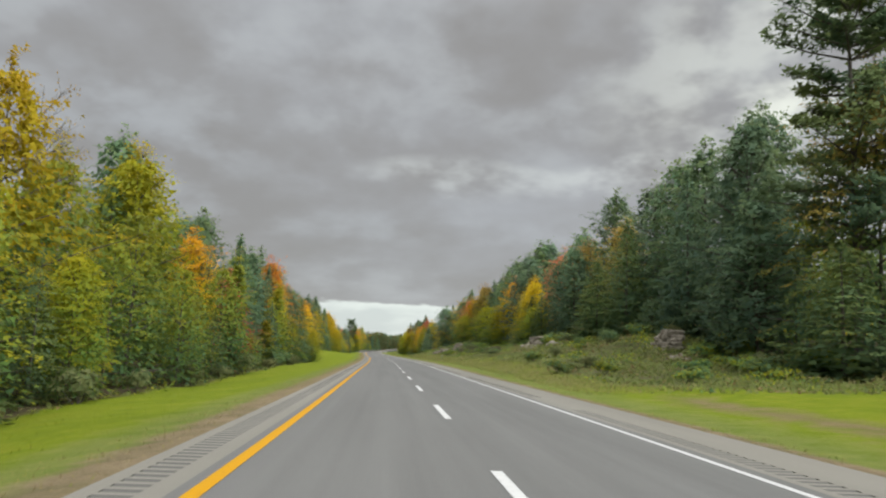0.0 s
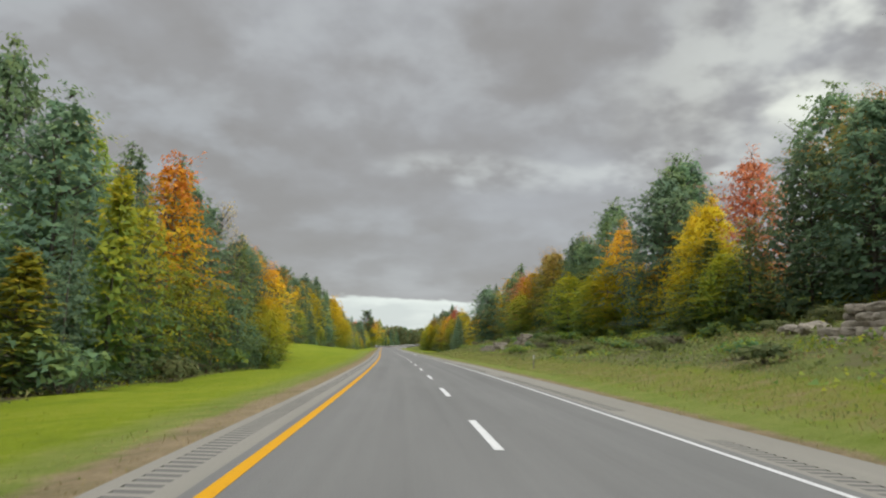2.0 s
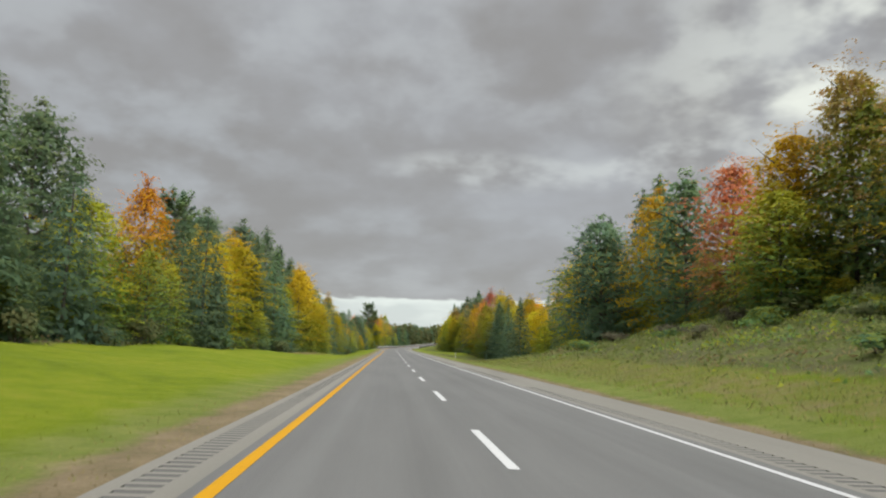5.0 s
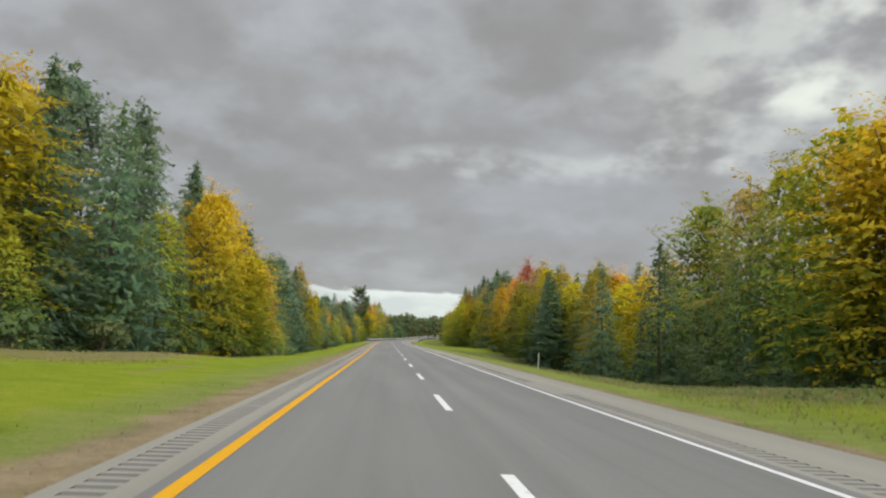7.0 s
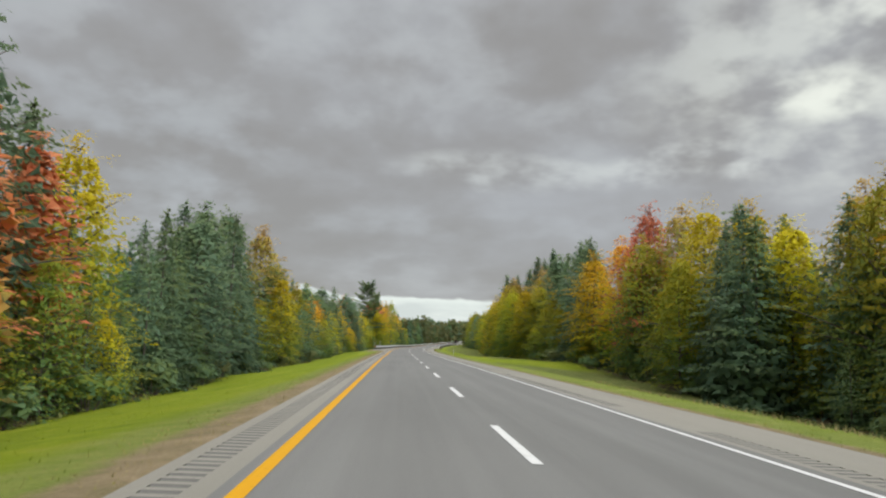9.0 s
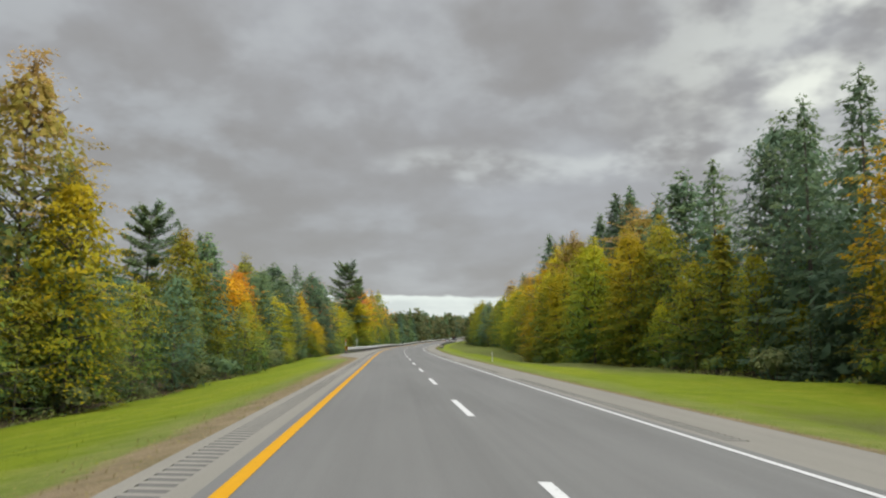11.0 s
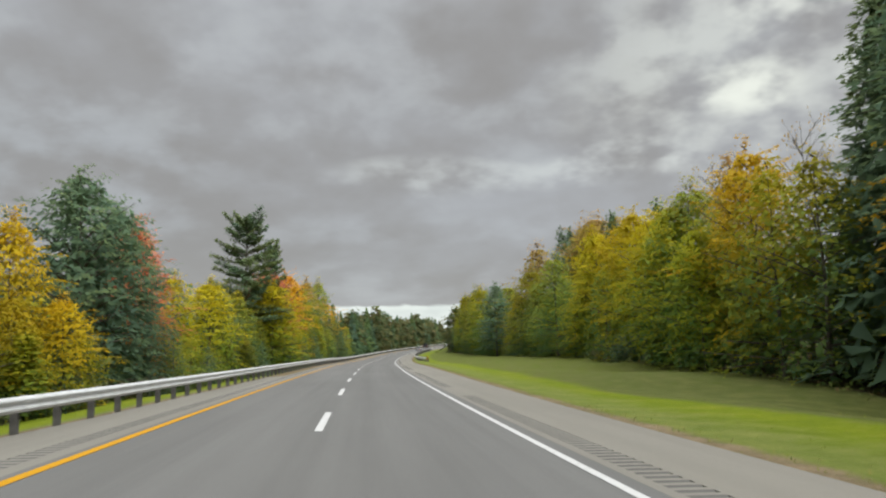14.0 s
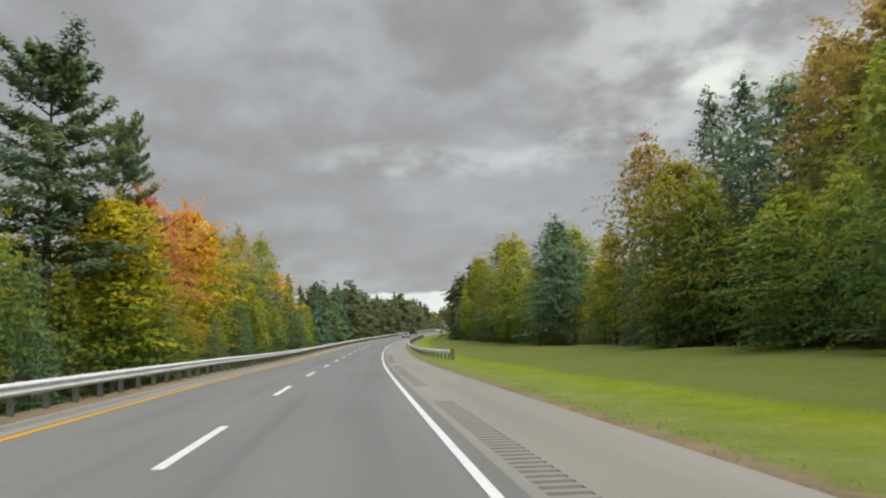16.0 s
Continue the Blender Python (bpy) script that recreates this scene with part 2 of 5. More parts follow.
leaf_material("scarlet", [(0.196, 0.153, 0.056), (0.449, 0.155, 0.076), (0.568, 0.139, 0.094), (0.557, 0.209, 0.096)], 0.25, 0.0)
leaf_material("brush", [(0.1056, 0.1056, 0.06496), (0.1462, 0.138, 0.0812), (0.1868, 0.1705, 0.1056)], 0.2)


def bark_material():
    m, n, l, b = material("bark", 0.9, 0.15)
    nt = m.node_tree
    mp = nt.nodes.new("ShaderNodeMapping")
    mp.inputs["Scale"].default_value = (5, 5, 0.8)
    l.new(objspace(nt), mp.inputs[0])
    f = nnoise(nt, mp.outputs[0], 2.5, 6, 0.65)
    l.new(nramp(nt, f, [(0.3, (0.045, 0.038, 0.032)), (0.7, (0.17, 0.15, 0.13))]), b.inputs["Base Color"])
    nbump(nt, f, 0.6, 0.03, b)
    return m


BARK = bark_material()
LANE = asphalt("lane_asphalt", (0.0920, 0.0905, 0.0855), (0.1335, 0.1318, 0.1255), 0.5)
SHOULDER = asphalt("shoulder_asphalt", (0.1450, 0.1364, 0.1153), (0.1900, 0.1786, 0.1518), 0.35)
# milled asphalt, darkened further to stand for the shade in the grooves
GROOVE = asphalt("shaded_milled_asphalt", (0.080, 0.077, 0.070), (0.115, 0.110, 0.101), 0.3)
YELLOW = paint("yellow_paint", (0.425, 0.212, 0.0020), (0.335, 0.180, 0.008))
WHITE = paint("white_paint", (0.4591, 0.4591, 0.4478), (0.333, 0.327, 0.3157))
STEEL = plain("galvanised_steel", (0.4872, 0.4953, 0.4953), 0.5, 0.12, 0.12, 2.5)
DULL_STEEL = plain("weathered_steel", (0.1047, 0.1015, 0.09582), 0.7, 0.2, 0.25, 4)
WOOD = plain("weathered_timber", (0.1608, 0.1478, 0.1299), 0.85, 0, 0.25, 5)
POST_WHITE = plain("post_white", (0.4198, 0.4198, 0.3946), 0.6, 0, 0.1, 5)
BLACK = plain("black", (0.02, 0.02, 0.02), 0.5, 0, 0.2, 5)
RED_TOP = plain("faded_red", (0.48, 0.09, 0.05), 0.6, 0, 0.15, 5)


def rock_material():
    m, n, l, b = material("granite", 0.85, 0.2)
    nt = m.node_tree
    p = objspace(nt)
    f = nnoise(nt, p, 0.9, 8, 0.65)
    fine = nnoise(nt, p, 9, 5, 0.7)
    c = nramp(nt, f, [(0.3, (0.100, 0.090, 0.071)), (0.48, (0.215, 0.190, 0.150)), (0.7, (0.320, 0.285, 0.232))])
    c = nmix(nt, 0.55, c, nramp(nt, fine, [(0.3, (0.25, 0.25, 0.25)), (0.7, (0.7, 0.7, 0.7))]), "OVERLAY")
    l.new(c, b.inputs["Base Color"])
    nbump(nt, fine, 0.7, 0.06, b)
    return m


ROCK = rock_material()


def ground_material():
    """Mown grass, a dry gravelly verge, scrub and forest litter, mixed by the sheet's own weights with ragged borders."""
    m, n, l, b = material("verge_ground", 0.95, 0.1)
    nt = m.node_tree
    p = objspace(nt)

    def weight(name):
        a = nt.nodes.new("ShaderNodeAttribute")
        a.attribute_name = name
        return a.outputs["Fac"]

    rag = nnoise(nt, p, 0.9, 6, 0.65)
    fine = nnoise(nt, p, 14, 5, 0.7)
    patch = nnoise(nt, p, 0.13, 4, 0.6)
    grass = nramp(nt, nmath(nt, "ADD", nmath(nt, "MULTIPLY", rag, 0.6), nmath(nt, "MULTIPLY", patch, 0.4)), [(0.30, (0.0812, 0.1153, 0.006496)), (0.50, (0.134, 0.1705, 0.007308)), (0.7, (0.1884, 0.1981, 0.01786))])
    dry = nramp(nt, rag, [(0.3, (0.1218, 0.1056, 0.05278)), (0.5, (0.1746, 0.1364, 0.07958)), (0.7, (0.2233, 0.1705, 0.1056))])
    mottle = nmath(nt, "ADD", nmath(nt, "MULTIPLY", rag, 0.5), nmath(nt, "MULTIPLY", nnoise(nt, p, 0.33, 3, 0.6), 0.5))
    scrub = nramp(nt, mottle, [(0.36, (0.06496, 0.07308, 0.02842)), (0.46, (0.1015, 0.09338, 0.04466)), (0.54, (0.09338, 0.1137, 0.02842)), (0.64, (0.134, 0.1462, 0.03654))])
    straw = nramp(nt, rag, [(0.3, (0.1218, 0.1056, 0.0406)), (0.7, (0.1786, 0.1421, 0.06902))])
    rough = nramp(nt, rag, [(0.3, (0.0609, 0.07714, 0.01786)), (0.55, (0.09744, 0.1096, 0.02842)), (0.75, (0.138, 0.1299, 0.04466))])
    pale = nramp(nt, rag, [(0.3, (0.1015, 0.134, 0.02274)), (0.7, (0.1665, 0.1827, 0.04466))])
    litter = nramp(nt, rag, [(0.3, (0.0406, 0.03654, 0.0203)), (0.7, (0.08932, 0.06902, 0.03654))])

    def ragged(w):
        k = nt.nodes.new("ShaderNodeMapRange")
        l.new(nmath(nt, "ADD", w, nmath(nt, "MULTIPLY", nmath(nt, "SUBTRACT", rag, 0.5), 0.9)), k.inputs[0])
        k.inputs[1].default_value, k.inputs[2].default_value = 0.3, 0.7
        return k.outputs[0]

    c = nmix(nt, ragged(weight("pale")), grass, pale)
    c = nmix(nt, ragged(weight("rough")), c, rough)
    c = nmix(nt, ragged(weight("scrub")), c, scrub)
    c = nmix(nt, ragged(weight("straw")), c, straw)
    c = nmix(nt, ragged(weight("dry")), c, dry)
    c = nmix(nt, ragged(weight("litter")), c, litter)
    c = nmix(nt, 0.6, c, nramp(nt, fine, [(0.25, (0.3, 0.3, 0.3)), (0.75, (0.68, 0.68, 0.68))]), "OVERLAY")
    l.new(c, b.inputs["Base Color"])
    nbump(nt, fine, 0.8, 0.08, b)
    return m


GROUND = ground_material()

# ---- the road's line ----
# the road's bend (1/km), grade (%) and cross fall (%) every 40 m from 60 m behind the start
BEND = [-0.324, -0.376, -0.304, 0.112, -0.365, -0.232, -0.309, 0.193, 0.023, -0.032, -0.052, 0.122, -0.051, 0.411, 0.473, 0.382, 0.569, 0.546, 0.959, 1.279, 1.236, 0.511, -0.242, -0.51, -0.456, -0.332, -0.256, -0.221]
GRADE = [-0.603, -0.774, -0.746, -0.703, -0.713, -0.756, -0.869, -0.763, -0.696, -0.502, -0.432, -0.799, -0.491, -0.539, -0.483, -0.416, -1.042, 0.09, 0.657, 1.067, 1.416, 1.632, 1.508, 1.196, 0.885, 0.569, 0.378, 0.294]
FALL = [-0.458, -0.372, -0.591, -0.429, 0.286, 0.25, -1.412, -0.168, -1.001, -0.783, -1.911, -2.489, -2.517, -2.578, -1.815, -1.573, -3.26, -2.507, -1.98, -1.687, -1.462, -1.312, -1.211, -1.144, -1.1, -1.072, -1.055, -1.048]
NODE = np.arange(len(BEND)) * 40.0 - 60.0
STEP = 5.0
LINE_S = np.arange(-60.0, 1020.1, STEP)


def _line():
    k, g = np.interp(LINE_S, NODE, BEND) * 1e-3, np.interp(LINE_S, NODE, GRADE) * 0.01
    i0 = 12
    th = np.concatenate([[0], np.cumsum((k[1:] + k[:-1]) / 2 * STEP)])
    th -= th[i0]
    mid = (th[1:] + th[:-1]) / 2
    px = np.concatenate([[0], np.cumsum(np.sin(mid) * STEP)])
    py = np.concatenate([[0], np.cumsum(np.cos(mid) * STEP)])
    pz = np.concatenate([[0], np.cumsum((g[1:] + g[:-1]) / 2 * STEP)])
    return px - px[i0], py - py[i0], pz - pz[i0], th


LX, LY, LZ, LT = _line()
LEFT_EDGE, RIGHT_EDGE = -4.5, 6.4       # the pavement's usual edges, metres from the lane dashes


def right_edge(s):
    """The outer shoulder widens slowly along the way."""
    return np.interp(s, [60, 125, 240, 330, 420, 490, 525, 1000], [5.95, 5.93, 6.2, 6.2, 6.25, 6.4, 6.7, 6.7])


def fall(s):
    return np.interp(s, NODE, FALL) * 0.01


def place(s, u, z=0.0):
    """World places from metres along the road, metres to the right of the lane dashes and metres above the road's line."""
    s, u, z = np.broadcast_arrays(np.asarray(s, float), np.asarray(u, float), np.asarray(z, float))
    c = np.clip(s, LINE_S[0], LINE_S[-1])
    th, past = np.interp(c, LINE_S, LT), s - c
    x = np.interp(c, LINE_S, LX) + u * np.cos(th) + past * np.sin(th)
    y = np.interp(c, LINE_S, LY) - u * np.sin(th) + past * np.cos(th)
    return np.stack([x, y, np.interp(c, LINE_S, LZ) + z], -1)


def table(s, **kw):
    return np.interp(s, kw["at"], kw["v"])


def tree_left(s):
    return table(s, at=[0, 60, 90, 120, 150, 165, 200, 250, 270, 320, 360, 385, 400, 450, 505, 525, 560, 600, 640, 700, 900], v=[14, 14, 15.5, 16, 15.5, 16.8, 20.5, 21, 19.5, 16, 17.5, 19.5, 19, 16.5, 18.5, 17.5, 16.2, 15.5, 14, 13, 13])


def tree_right(s):
    return table(s, at=[0, 60, 200, 245, 280, 325, 350, 365, 380, 400, 440, 480, 500, 530, 550, 570, 600, 640, 700, 900], v=[24, 25, 25.5, 25.5, 26.5, 28.5, 28.5, 27, 24.5, 22.5, 21, 20.5, 21.2, 22, 24.5, 26.5, 26, 22, 17, 16])


def rim_left(s):
    return table(s, at=[0, 100, 148, 165, 178, 195, 225, 250, 275, 300, 340, 400, 450, 500, 600, 700, 1000], v=[-1.1, -1.1, -1.3, -1.0, 0.0, 1.3, 1.25, 0.9, 0.35, -0.9, -2.3, -2.5, -1.9, -1.7, -1.6, -1.0, 0])


def rim_right(s):
    return table(s, at=[0, 25, 46, 56, 72, 100, 120, 146, 165, 190, 206, 225, 240, 262, 282, 300, 355, 380, 405, 445, 462, 486, 506, 560, 620, 700], v=[0.5, 0.8, 1.1, 2.0, 4.0, 4.2, 3.7, 3.0, 3.7, 4.2, 4.4, 4.0, 3.0, 0.9, -2.2, -3.4, -3.2, -1.8, -0.3, -0.5, -1.9, -1.9, -0.1, 0.3, 0.1, 0.0])


def apron_width(s):
    """The paving beside the left shoulder that leads to the rail's end and runs on behind it."""
    return np.interp(s, [437, 439, 446, 459, 475, 490, 520], [0, 0.3, 2.4, 3.1, 1.9, 1.2, 0.9])


def shoulder_slope(s, out, width):
    """How far the ground has gone to its level under the trees: a long slope, or a kept berm that drops off where the road is on a fill."""
    t = np.clip(out / width, 0, 1)
    q = np.clip((out - table(s, at=[270, 290, 350, 380, 460, 485], v=[3.2, 2.0, 2.0, 3.0, 3.6, 4.6])) / 9.0, 0, 1)
    fill = table(s, at=[258, 282, 372, 398, 447, 462, 486, 504], v=[0, 1, 1, 0, 0, 1, 1, 0])
    return (1 - fill) * t ** 1.3 * (1.6 - 0.6 * t) + fill * q * q * (3 - 2 * q)


def ground_height(s, u):
    s, u = np.broadcast_arrays(np.asarray(s, float), np.asarray(u, float))
    base = fall(s) * np.clip(u, LEFT_EDGE, right_edge(s))
    out_l, out_r = np.maximum(LEFT_EDGE - apron_width(s) - u, 0), np.maximum(u - right_edge(s), 0)
    tl = out_l / (tree_left(s) + LEFT_EDGE - apron_width(s))
    ease = lambda t: np.clip(t, 0, 1) ** 1.3 * (1.6 - 0.6 * np.clip(t, 0, 1))
    z = base + np.where(out_l > 0, (rim_left(s) - base) * ease(tl) - 0.05 * np.minimum(out_l, 1), 0)
    z = z + np.where(out_r > 0, (rim_right(s) - base) * shoulder_slope(s, out_r, tree_right(s) - right_edge(s)) - 0.05 * np.minimum(out_r, 1), 0)
    far = np.maximum(np.maximum(out_l - 16, out_r - 26), 0)
    lump = 0.10 * np.sin(s * 0.21 + u * 0.5) + 0.07 * np.sin(s * 0.47 - u * 0.33)
    return z + lump * np.clip((out_l + out_r - 2) / 6, 0, 1) + 0.03 * np.minimum(far, 120) - np.where((out_l + out_r) == 0, 0.06, 0)


def on_ground(s, u, dz=0.0):
    return Vector(place(s, u, float(ground_height(s, u)) + dz))


# ---- mesh helpers ----
def mesh_of(name, verts, faces, mats, index=None, smooth=False, uv=None):
    me = bpy.data.meshes.new(name)
    me.from_pydata([tuple(v) for v in np.asarray(verts, float)], [], [tuple(int(i) for i in f) for f in faces])
    for q in mats if isinstance(mats, (list, tuple)) else [mats]:
        me.materials.append(q)
    if index is not None:
        me.polygons.foreach_set("material_index", np.asarray(index, np.int32))
    if smooth:
        me.polygons.foreach_set("use_smooth", np.ones(len(me.polygons), bool))
    if uv is not None:
        lay = me.uv_layers.new(name="UVMap")
        vi = np.empty(len(me.loops), np.int32)
        me.loops.foreach_get("vertex_index", vi)
        lay.data.foreach_set("uv", np.asarray(uv, np.float32)[vi].ravel())
    me.update()
    return me


def bm_mesh(name, bm, mats, smooth=False):
    me = bpy.data.meshes.new(name)
    bm.to_mesh(me)
    bm.free()
    for q in mats if isinstance(mats, (list, tuple)) else [mats]:
        me.materials.append(q)
    if smooth:
        me.polygons.foreach_set("use_smooth", np.ones(len(me.polygons), bool))
    return me


def child(name, me, parent, m=None, label=""):
    ob = new(name, me)
    ob.parent = parent
    if m is not None:
        ob.matrix_basis = m
    return tagged(ob, label)


def ribbon(name, s, us, lift, mat, parent=None):
    """A strip of pavement or paint along the road."""
    s, us = np.asarray(s, float), np.asarray(us, float)
    S, U = np.meshgrid(s, us, indexing="ij")
    U = np.where(U >= RIGHT_EDGE, right_edge(S), U)
    v = place(S, U, fall(S) * U + lift).reshape(-1, 3)
    w = len(us)
    f = [(i * w + j, i * w + j + 1, (i + 1) * w + j + 1, (i + 1) * w + j) for i in range(len(s) - 1) for j in range(w - 1)]
    me = mesh_of(name, v, f, mat, uv=np.stack([U.ravel(), S.ravel()], -1), smooth=True)
    ob = new(name, me)
    ob.parent = parent
    return ob


def grid_faces(n, w):
    i, j = np.meshgrid(np.arange(n - 1), np.arange(w - 1), indexing="ij")
    a = (i * w + j).ravel()
    return np.stack([a, a + 1, a + w + 1, a + w], -1)


def loose_mesh(name, verts, mats, index=None, lean=None, tone=None):
    """A mesh of loose triangles, three corners each; lean: the way each one's shading turns, as the mass that it belongs to does."""
    n = len(verts) // 3
    if lean is not None:
        tri = np.asarray(verts, float).reshape(-1, 3, 3)
        face = np.cross(tri[:, 1] - tri[:, 0], tri[:, 2] - tri[:, 0])
        face /= np.linalg.norm(face, axis=1)[:, None] + 1e-9
        turn = (face * lean).sum(1) < 0
        tri[turn] = tri[turn][:, ::-1]
        face[turn] *= -1
        lean = lean / (np.linalg.norm(lean, axis=1)[:, None] + 1e-9) + 0.28 * face
        lean /= np.linalg.norm(lean, axis=1)[:, None] + 1e-9
        verts = tri.reshape(-1, 3)
    me = bpy.data.meshes.new(name)
    me.vertices.add(3 * n)
    me.vertices.foreach_set("co", np.asarray(verts, np.float32).ravel())
    me.loops.add(3 * n)
    me.loops.foreach_set("vertex_index", np.arange(3 * n, dtype=np.int32))
    me.polygons.add(n)
    me.polygons.foreach_set("loop_start", np.arange(0, 3 * n, 3, dtype=np.int32))
    for q in mats:
        me.materials.append(q)
    if index is not None:
        me.polygons.foreach_set("material_index", np.asarray(index, np.int32))
    me.update(calc_edges=True)
    me.validate()
    if tone is None:
        tone = np.random.default_rng(n).uniform(0, 1, n)
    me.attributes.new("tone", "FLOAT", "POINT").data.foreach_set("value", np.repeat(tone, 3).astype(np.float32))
    if lean is not None:
        me.polygons.foreach_set("use_smooth", np.ones(n, bool))
        me.normals_split_custom_set_from_vertices(np.repeat(lean, 3, 0).tolist())
    return me


def outward(verts, height):
    """How a crown's surface faces at each of its leaves."""
    c = np.asarray(verts, float).reshape(-1, 3, 3).mean(1)
    d = c - np.array([c[:, 0].mean(), c[:, 1].mean(), 0])
    d[:, 2] = 0.45 * (c[:, 2] - 0.35 * height)
    d /= np.linalg.norm(d, axis=1)[:, None] + 1e-9
    return d + np.array([0, 0, 0.45])


# ---- the ground ----
def build_ground():
    s = np.concatenate([[-2500, -900, -300, -140], np.arange(-60, 660, 2.5), np.arange(660, 1020, 10), [1060, 1150, 1400, 2000, 3200, 4500]])
    u = np.concatenate([[-2500, -900, -350, -150, -90, -60, -45, -36], np.arange(-30, -8, 1.0), [-7.3, -6.7, -6.1, -5.6, -5.2, -4.85, -4.6, -4.47, -2, 1, 4, 6.37, 6.5, 6.8, 7.2, 7.7], np.arange(8.2, 34, 0.9), [38, 46, 60, 90, 150, 350, 900, 2500]])
    S, U = np.meshgrid(s, u, indexing="ij")
    U = U + (right_edge(S) - RIGHT_EDGE) * np.clip((U - 4) / 2, 0, 1) * np.clip((16 - U) / 6, 0, 1)
    v = place(S, U, ground_height(S, U)).reshape(-1, 3)
    me = mesh_of("ground", v, grid_faces(len(s), len(u)), GROUND, smooth=True)
    out_l, out_r = np.maximum(LEFT_EDGE - apron_width(S) - U, 0), np.maximum(U - right_edge(S), 0)
    ramp = lambda q, a, b2: np.clip((q - a) / (b2 - a), 0, 1)
    dry = np.where(U < 0, 0.95 * (1 - ramp(out_l, 0.35, 1.5)), 0.9 * (1 - ramp(out_r, 0.15, 0.9)))
    pale = np.where(U < 0, 0.85 * (1 - ramp(out_l, 1.2, 3.8)), 0.8 * (1 - ramp(out_r, 1.0, 4.5)))
    bank = np.clip((258 - S) / 24, 0, 1) * np.clip((S - 34) / 8, 0, 1) * (U > 0)
    scrub = bank * ramp(out_r, 4.0, 6.5)
    straw = bank * ramp(out_r, 1.3, 2.2) * (1 - ramp(out_r, 4.4, 7.0)) * 0.52
    straw = np.maximum(straw, (U > 0) * np.clip((40 - S) / 8, 0, 1) * np.clip(1 - abs(out_r - 4.5) / 3, 0, 1) * 0.7)
    left_tall = np.clip(1.4 - abs(S - 282) / 22, 0, 1) * ramp(out_l, 5.5, 7.5)
    crease = np.clip(1 - abs(out_l - np.interp(S, [232, 252, 275], [3.0, 3.4, 5.6])) / 0.9, 0, 1) * ramp(S, 228, 240) * (1 - ramp(S, 268, 282))
    straw = np.maximum(straw, np.where(U < 0, np.maximum(0.75 * left_tall, 0.6 * crease), 0))
    middle = (U > 0) * ramp(S, 250, 268) * (1 - ramp(S, 384, 402))
    late = (U > 0) * ramp(S, 400, 440)
    rough = np.maximum(middle * ramp(out_r, 1.6, 3.2), late * ramp(out_r, np.interp(S, [470, 500], [4.6, 3.0]), np.interp(S, [470, 500], [6.6, 4.2])) * np.interp(S, [470, 520], [0.95, 0.62]))
    litter = np.where(U < 0, np.clip((-U - tree_left(S) + 1.2) / 2, 0, 1), np.clip((U - tree_right(S) + 1.0) / 2, 0, 1))
    for nm, w in (("dry", dry), ("pale", pale), ("straw", straw), ("rough", rough), ("scrub", scrub), ("litter", litter)):
        me.attributes.new(nm, "FLOAT", "POINT").data.foreach_set("value", w.ravel().astype(np.float32))
    return tagged(new("ground", me), "mown grass verges with a dry edge, scrub bank and leaf litter", "ground", kind="structure")


build_ground()

# ---- the road ----
road = tagged(new("road"), "worn grey two-lane highway with painted lines and paved shoulders", "road", kind="structure")
LONG = np.concatenate([np.arange(-60, 620, 2.5), np.arange(620, 1021, 5)])
YELLOW_U, EDGE_U = -3.373, 3.711
ribbon("carriageway", LONG, [YELLOW_U - 0.25, -1.8, 0, 1.8, EDGE_U + 0.32], 0.0, LANE, road)
ribbon("left_shoulder", LONG, [LEFT_EDGE, -4.3], 0.0, SHOULDER, road)
ribbon("left_shoulder", LONG, [-3.9, YELLOW_U - 0.25], 0.0, SHOULDER, road)
ribbon("right_shoulder", LONG, [EDGE_U + 0.32, 4.2], 0.0, SHOULDER, road)
ribbon("right_shoulder", LONG, [4.66, 5.3, RIGHT_EDGE], 0.0, SHOULDER, road)
tagged(ribbon("edge_line", LONG, [YELLOW_U - 0.09, YELLOW_U + 0.09], 0.007, YELLOW, road), "yellow edge line")
tagged(ribbon("edge_line", LONG, [EDGE_U - 0.065, EDGE_U + 0.065], 0.007, WHITE, road), "white edge line")
DASH_FROM, DASH_STEP, DASH_LONG = 9.333, 12.192, 4.57
for k in range(-5, 82):
    s0 = DASH_FROM + k * DASH_STEP
    wob = 0.012 * math.sin(k * 2.7)
    tagged(ribbon("lane_dash", np.linspace(s0, s0 + DASH_LONG, 5), [-0.08 + wob, 0.08 + wob], 0.007, WHITE, road), "white lane dash")


def rumble(u0, u1, s0, s1):
    """Milled cross grooves, each a shallow rounded cut in the shoulder."""
    pitch = 0.305
    n = int((s1 - s0) / pitch)
    k = np.arange(n)[:, None] * pitch + np.array([0, 0.13, 0.165, 0.255])[None]
    s = s0 + k.ravel()
    z = np.tile([0.0, 0.0, -0.016, -0.016], n)
    z[-1] = 0
    S = np.repeat(s[:, None], 4, 1)
    U = np.repeat(np.array([[u0, u0, u1, u1]]), len(s), 0)
    v = place(S, U, fall(S) * U + z[:, None] * np.array([[0, 1, 1, 0]])).reshape(-1, 3)
    f = grid_faces(len(s), 4)
    # the cut's walls and floor take the shade-darkened asphalt
    idx = np.repeat(np.tile([0, 1, 1, 1], n)[: len(s) - 1], 3)
    ob = new("rumble_strip", mesh_of("rumble_strip", v, f, [SHOULDER, GROOVE], idx, uv=np.stack([U.ravel(), S.ravel()], -1)))
    ob.parent = road
    return tagged(ob, "milled grooves across the shoulder")


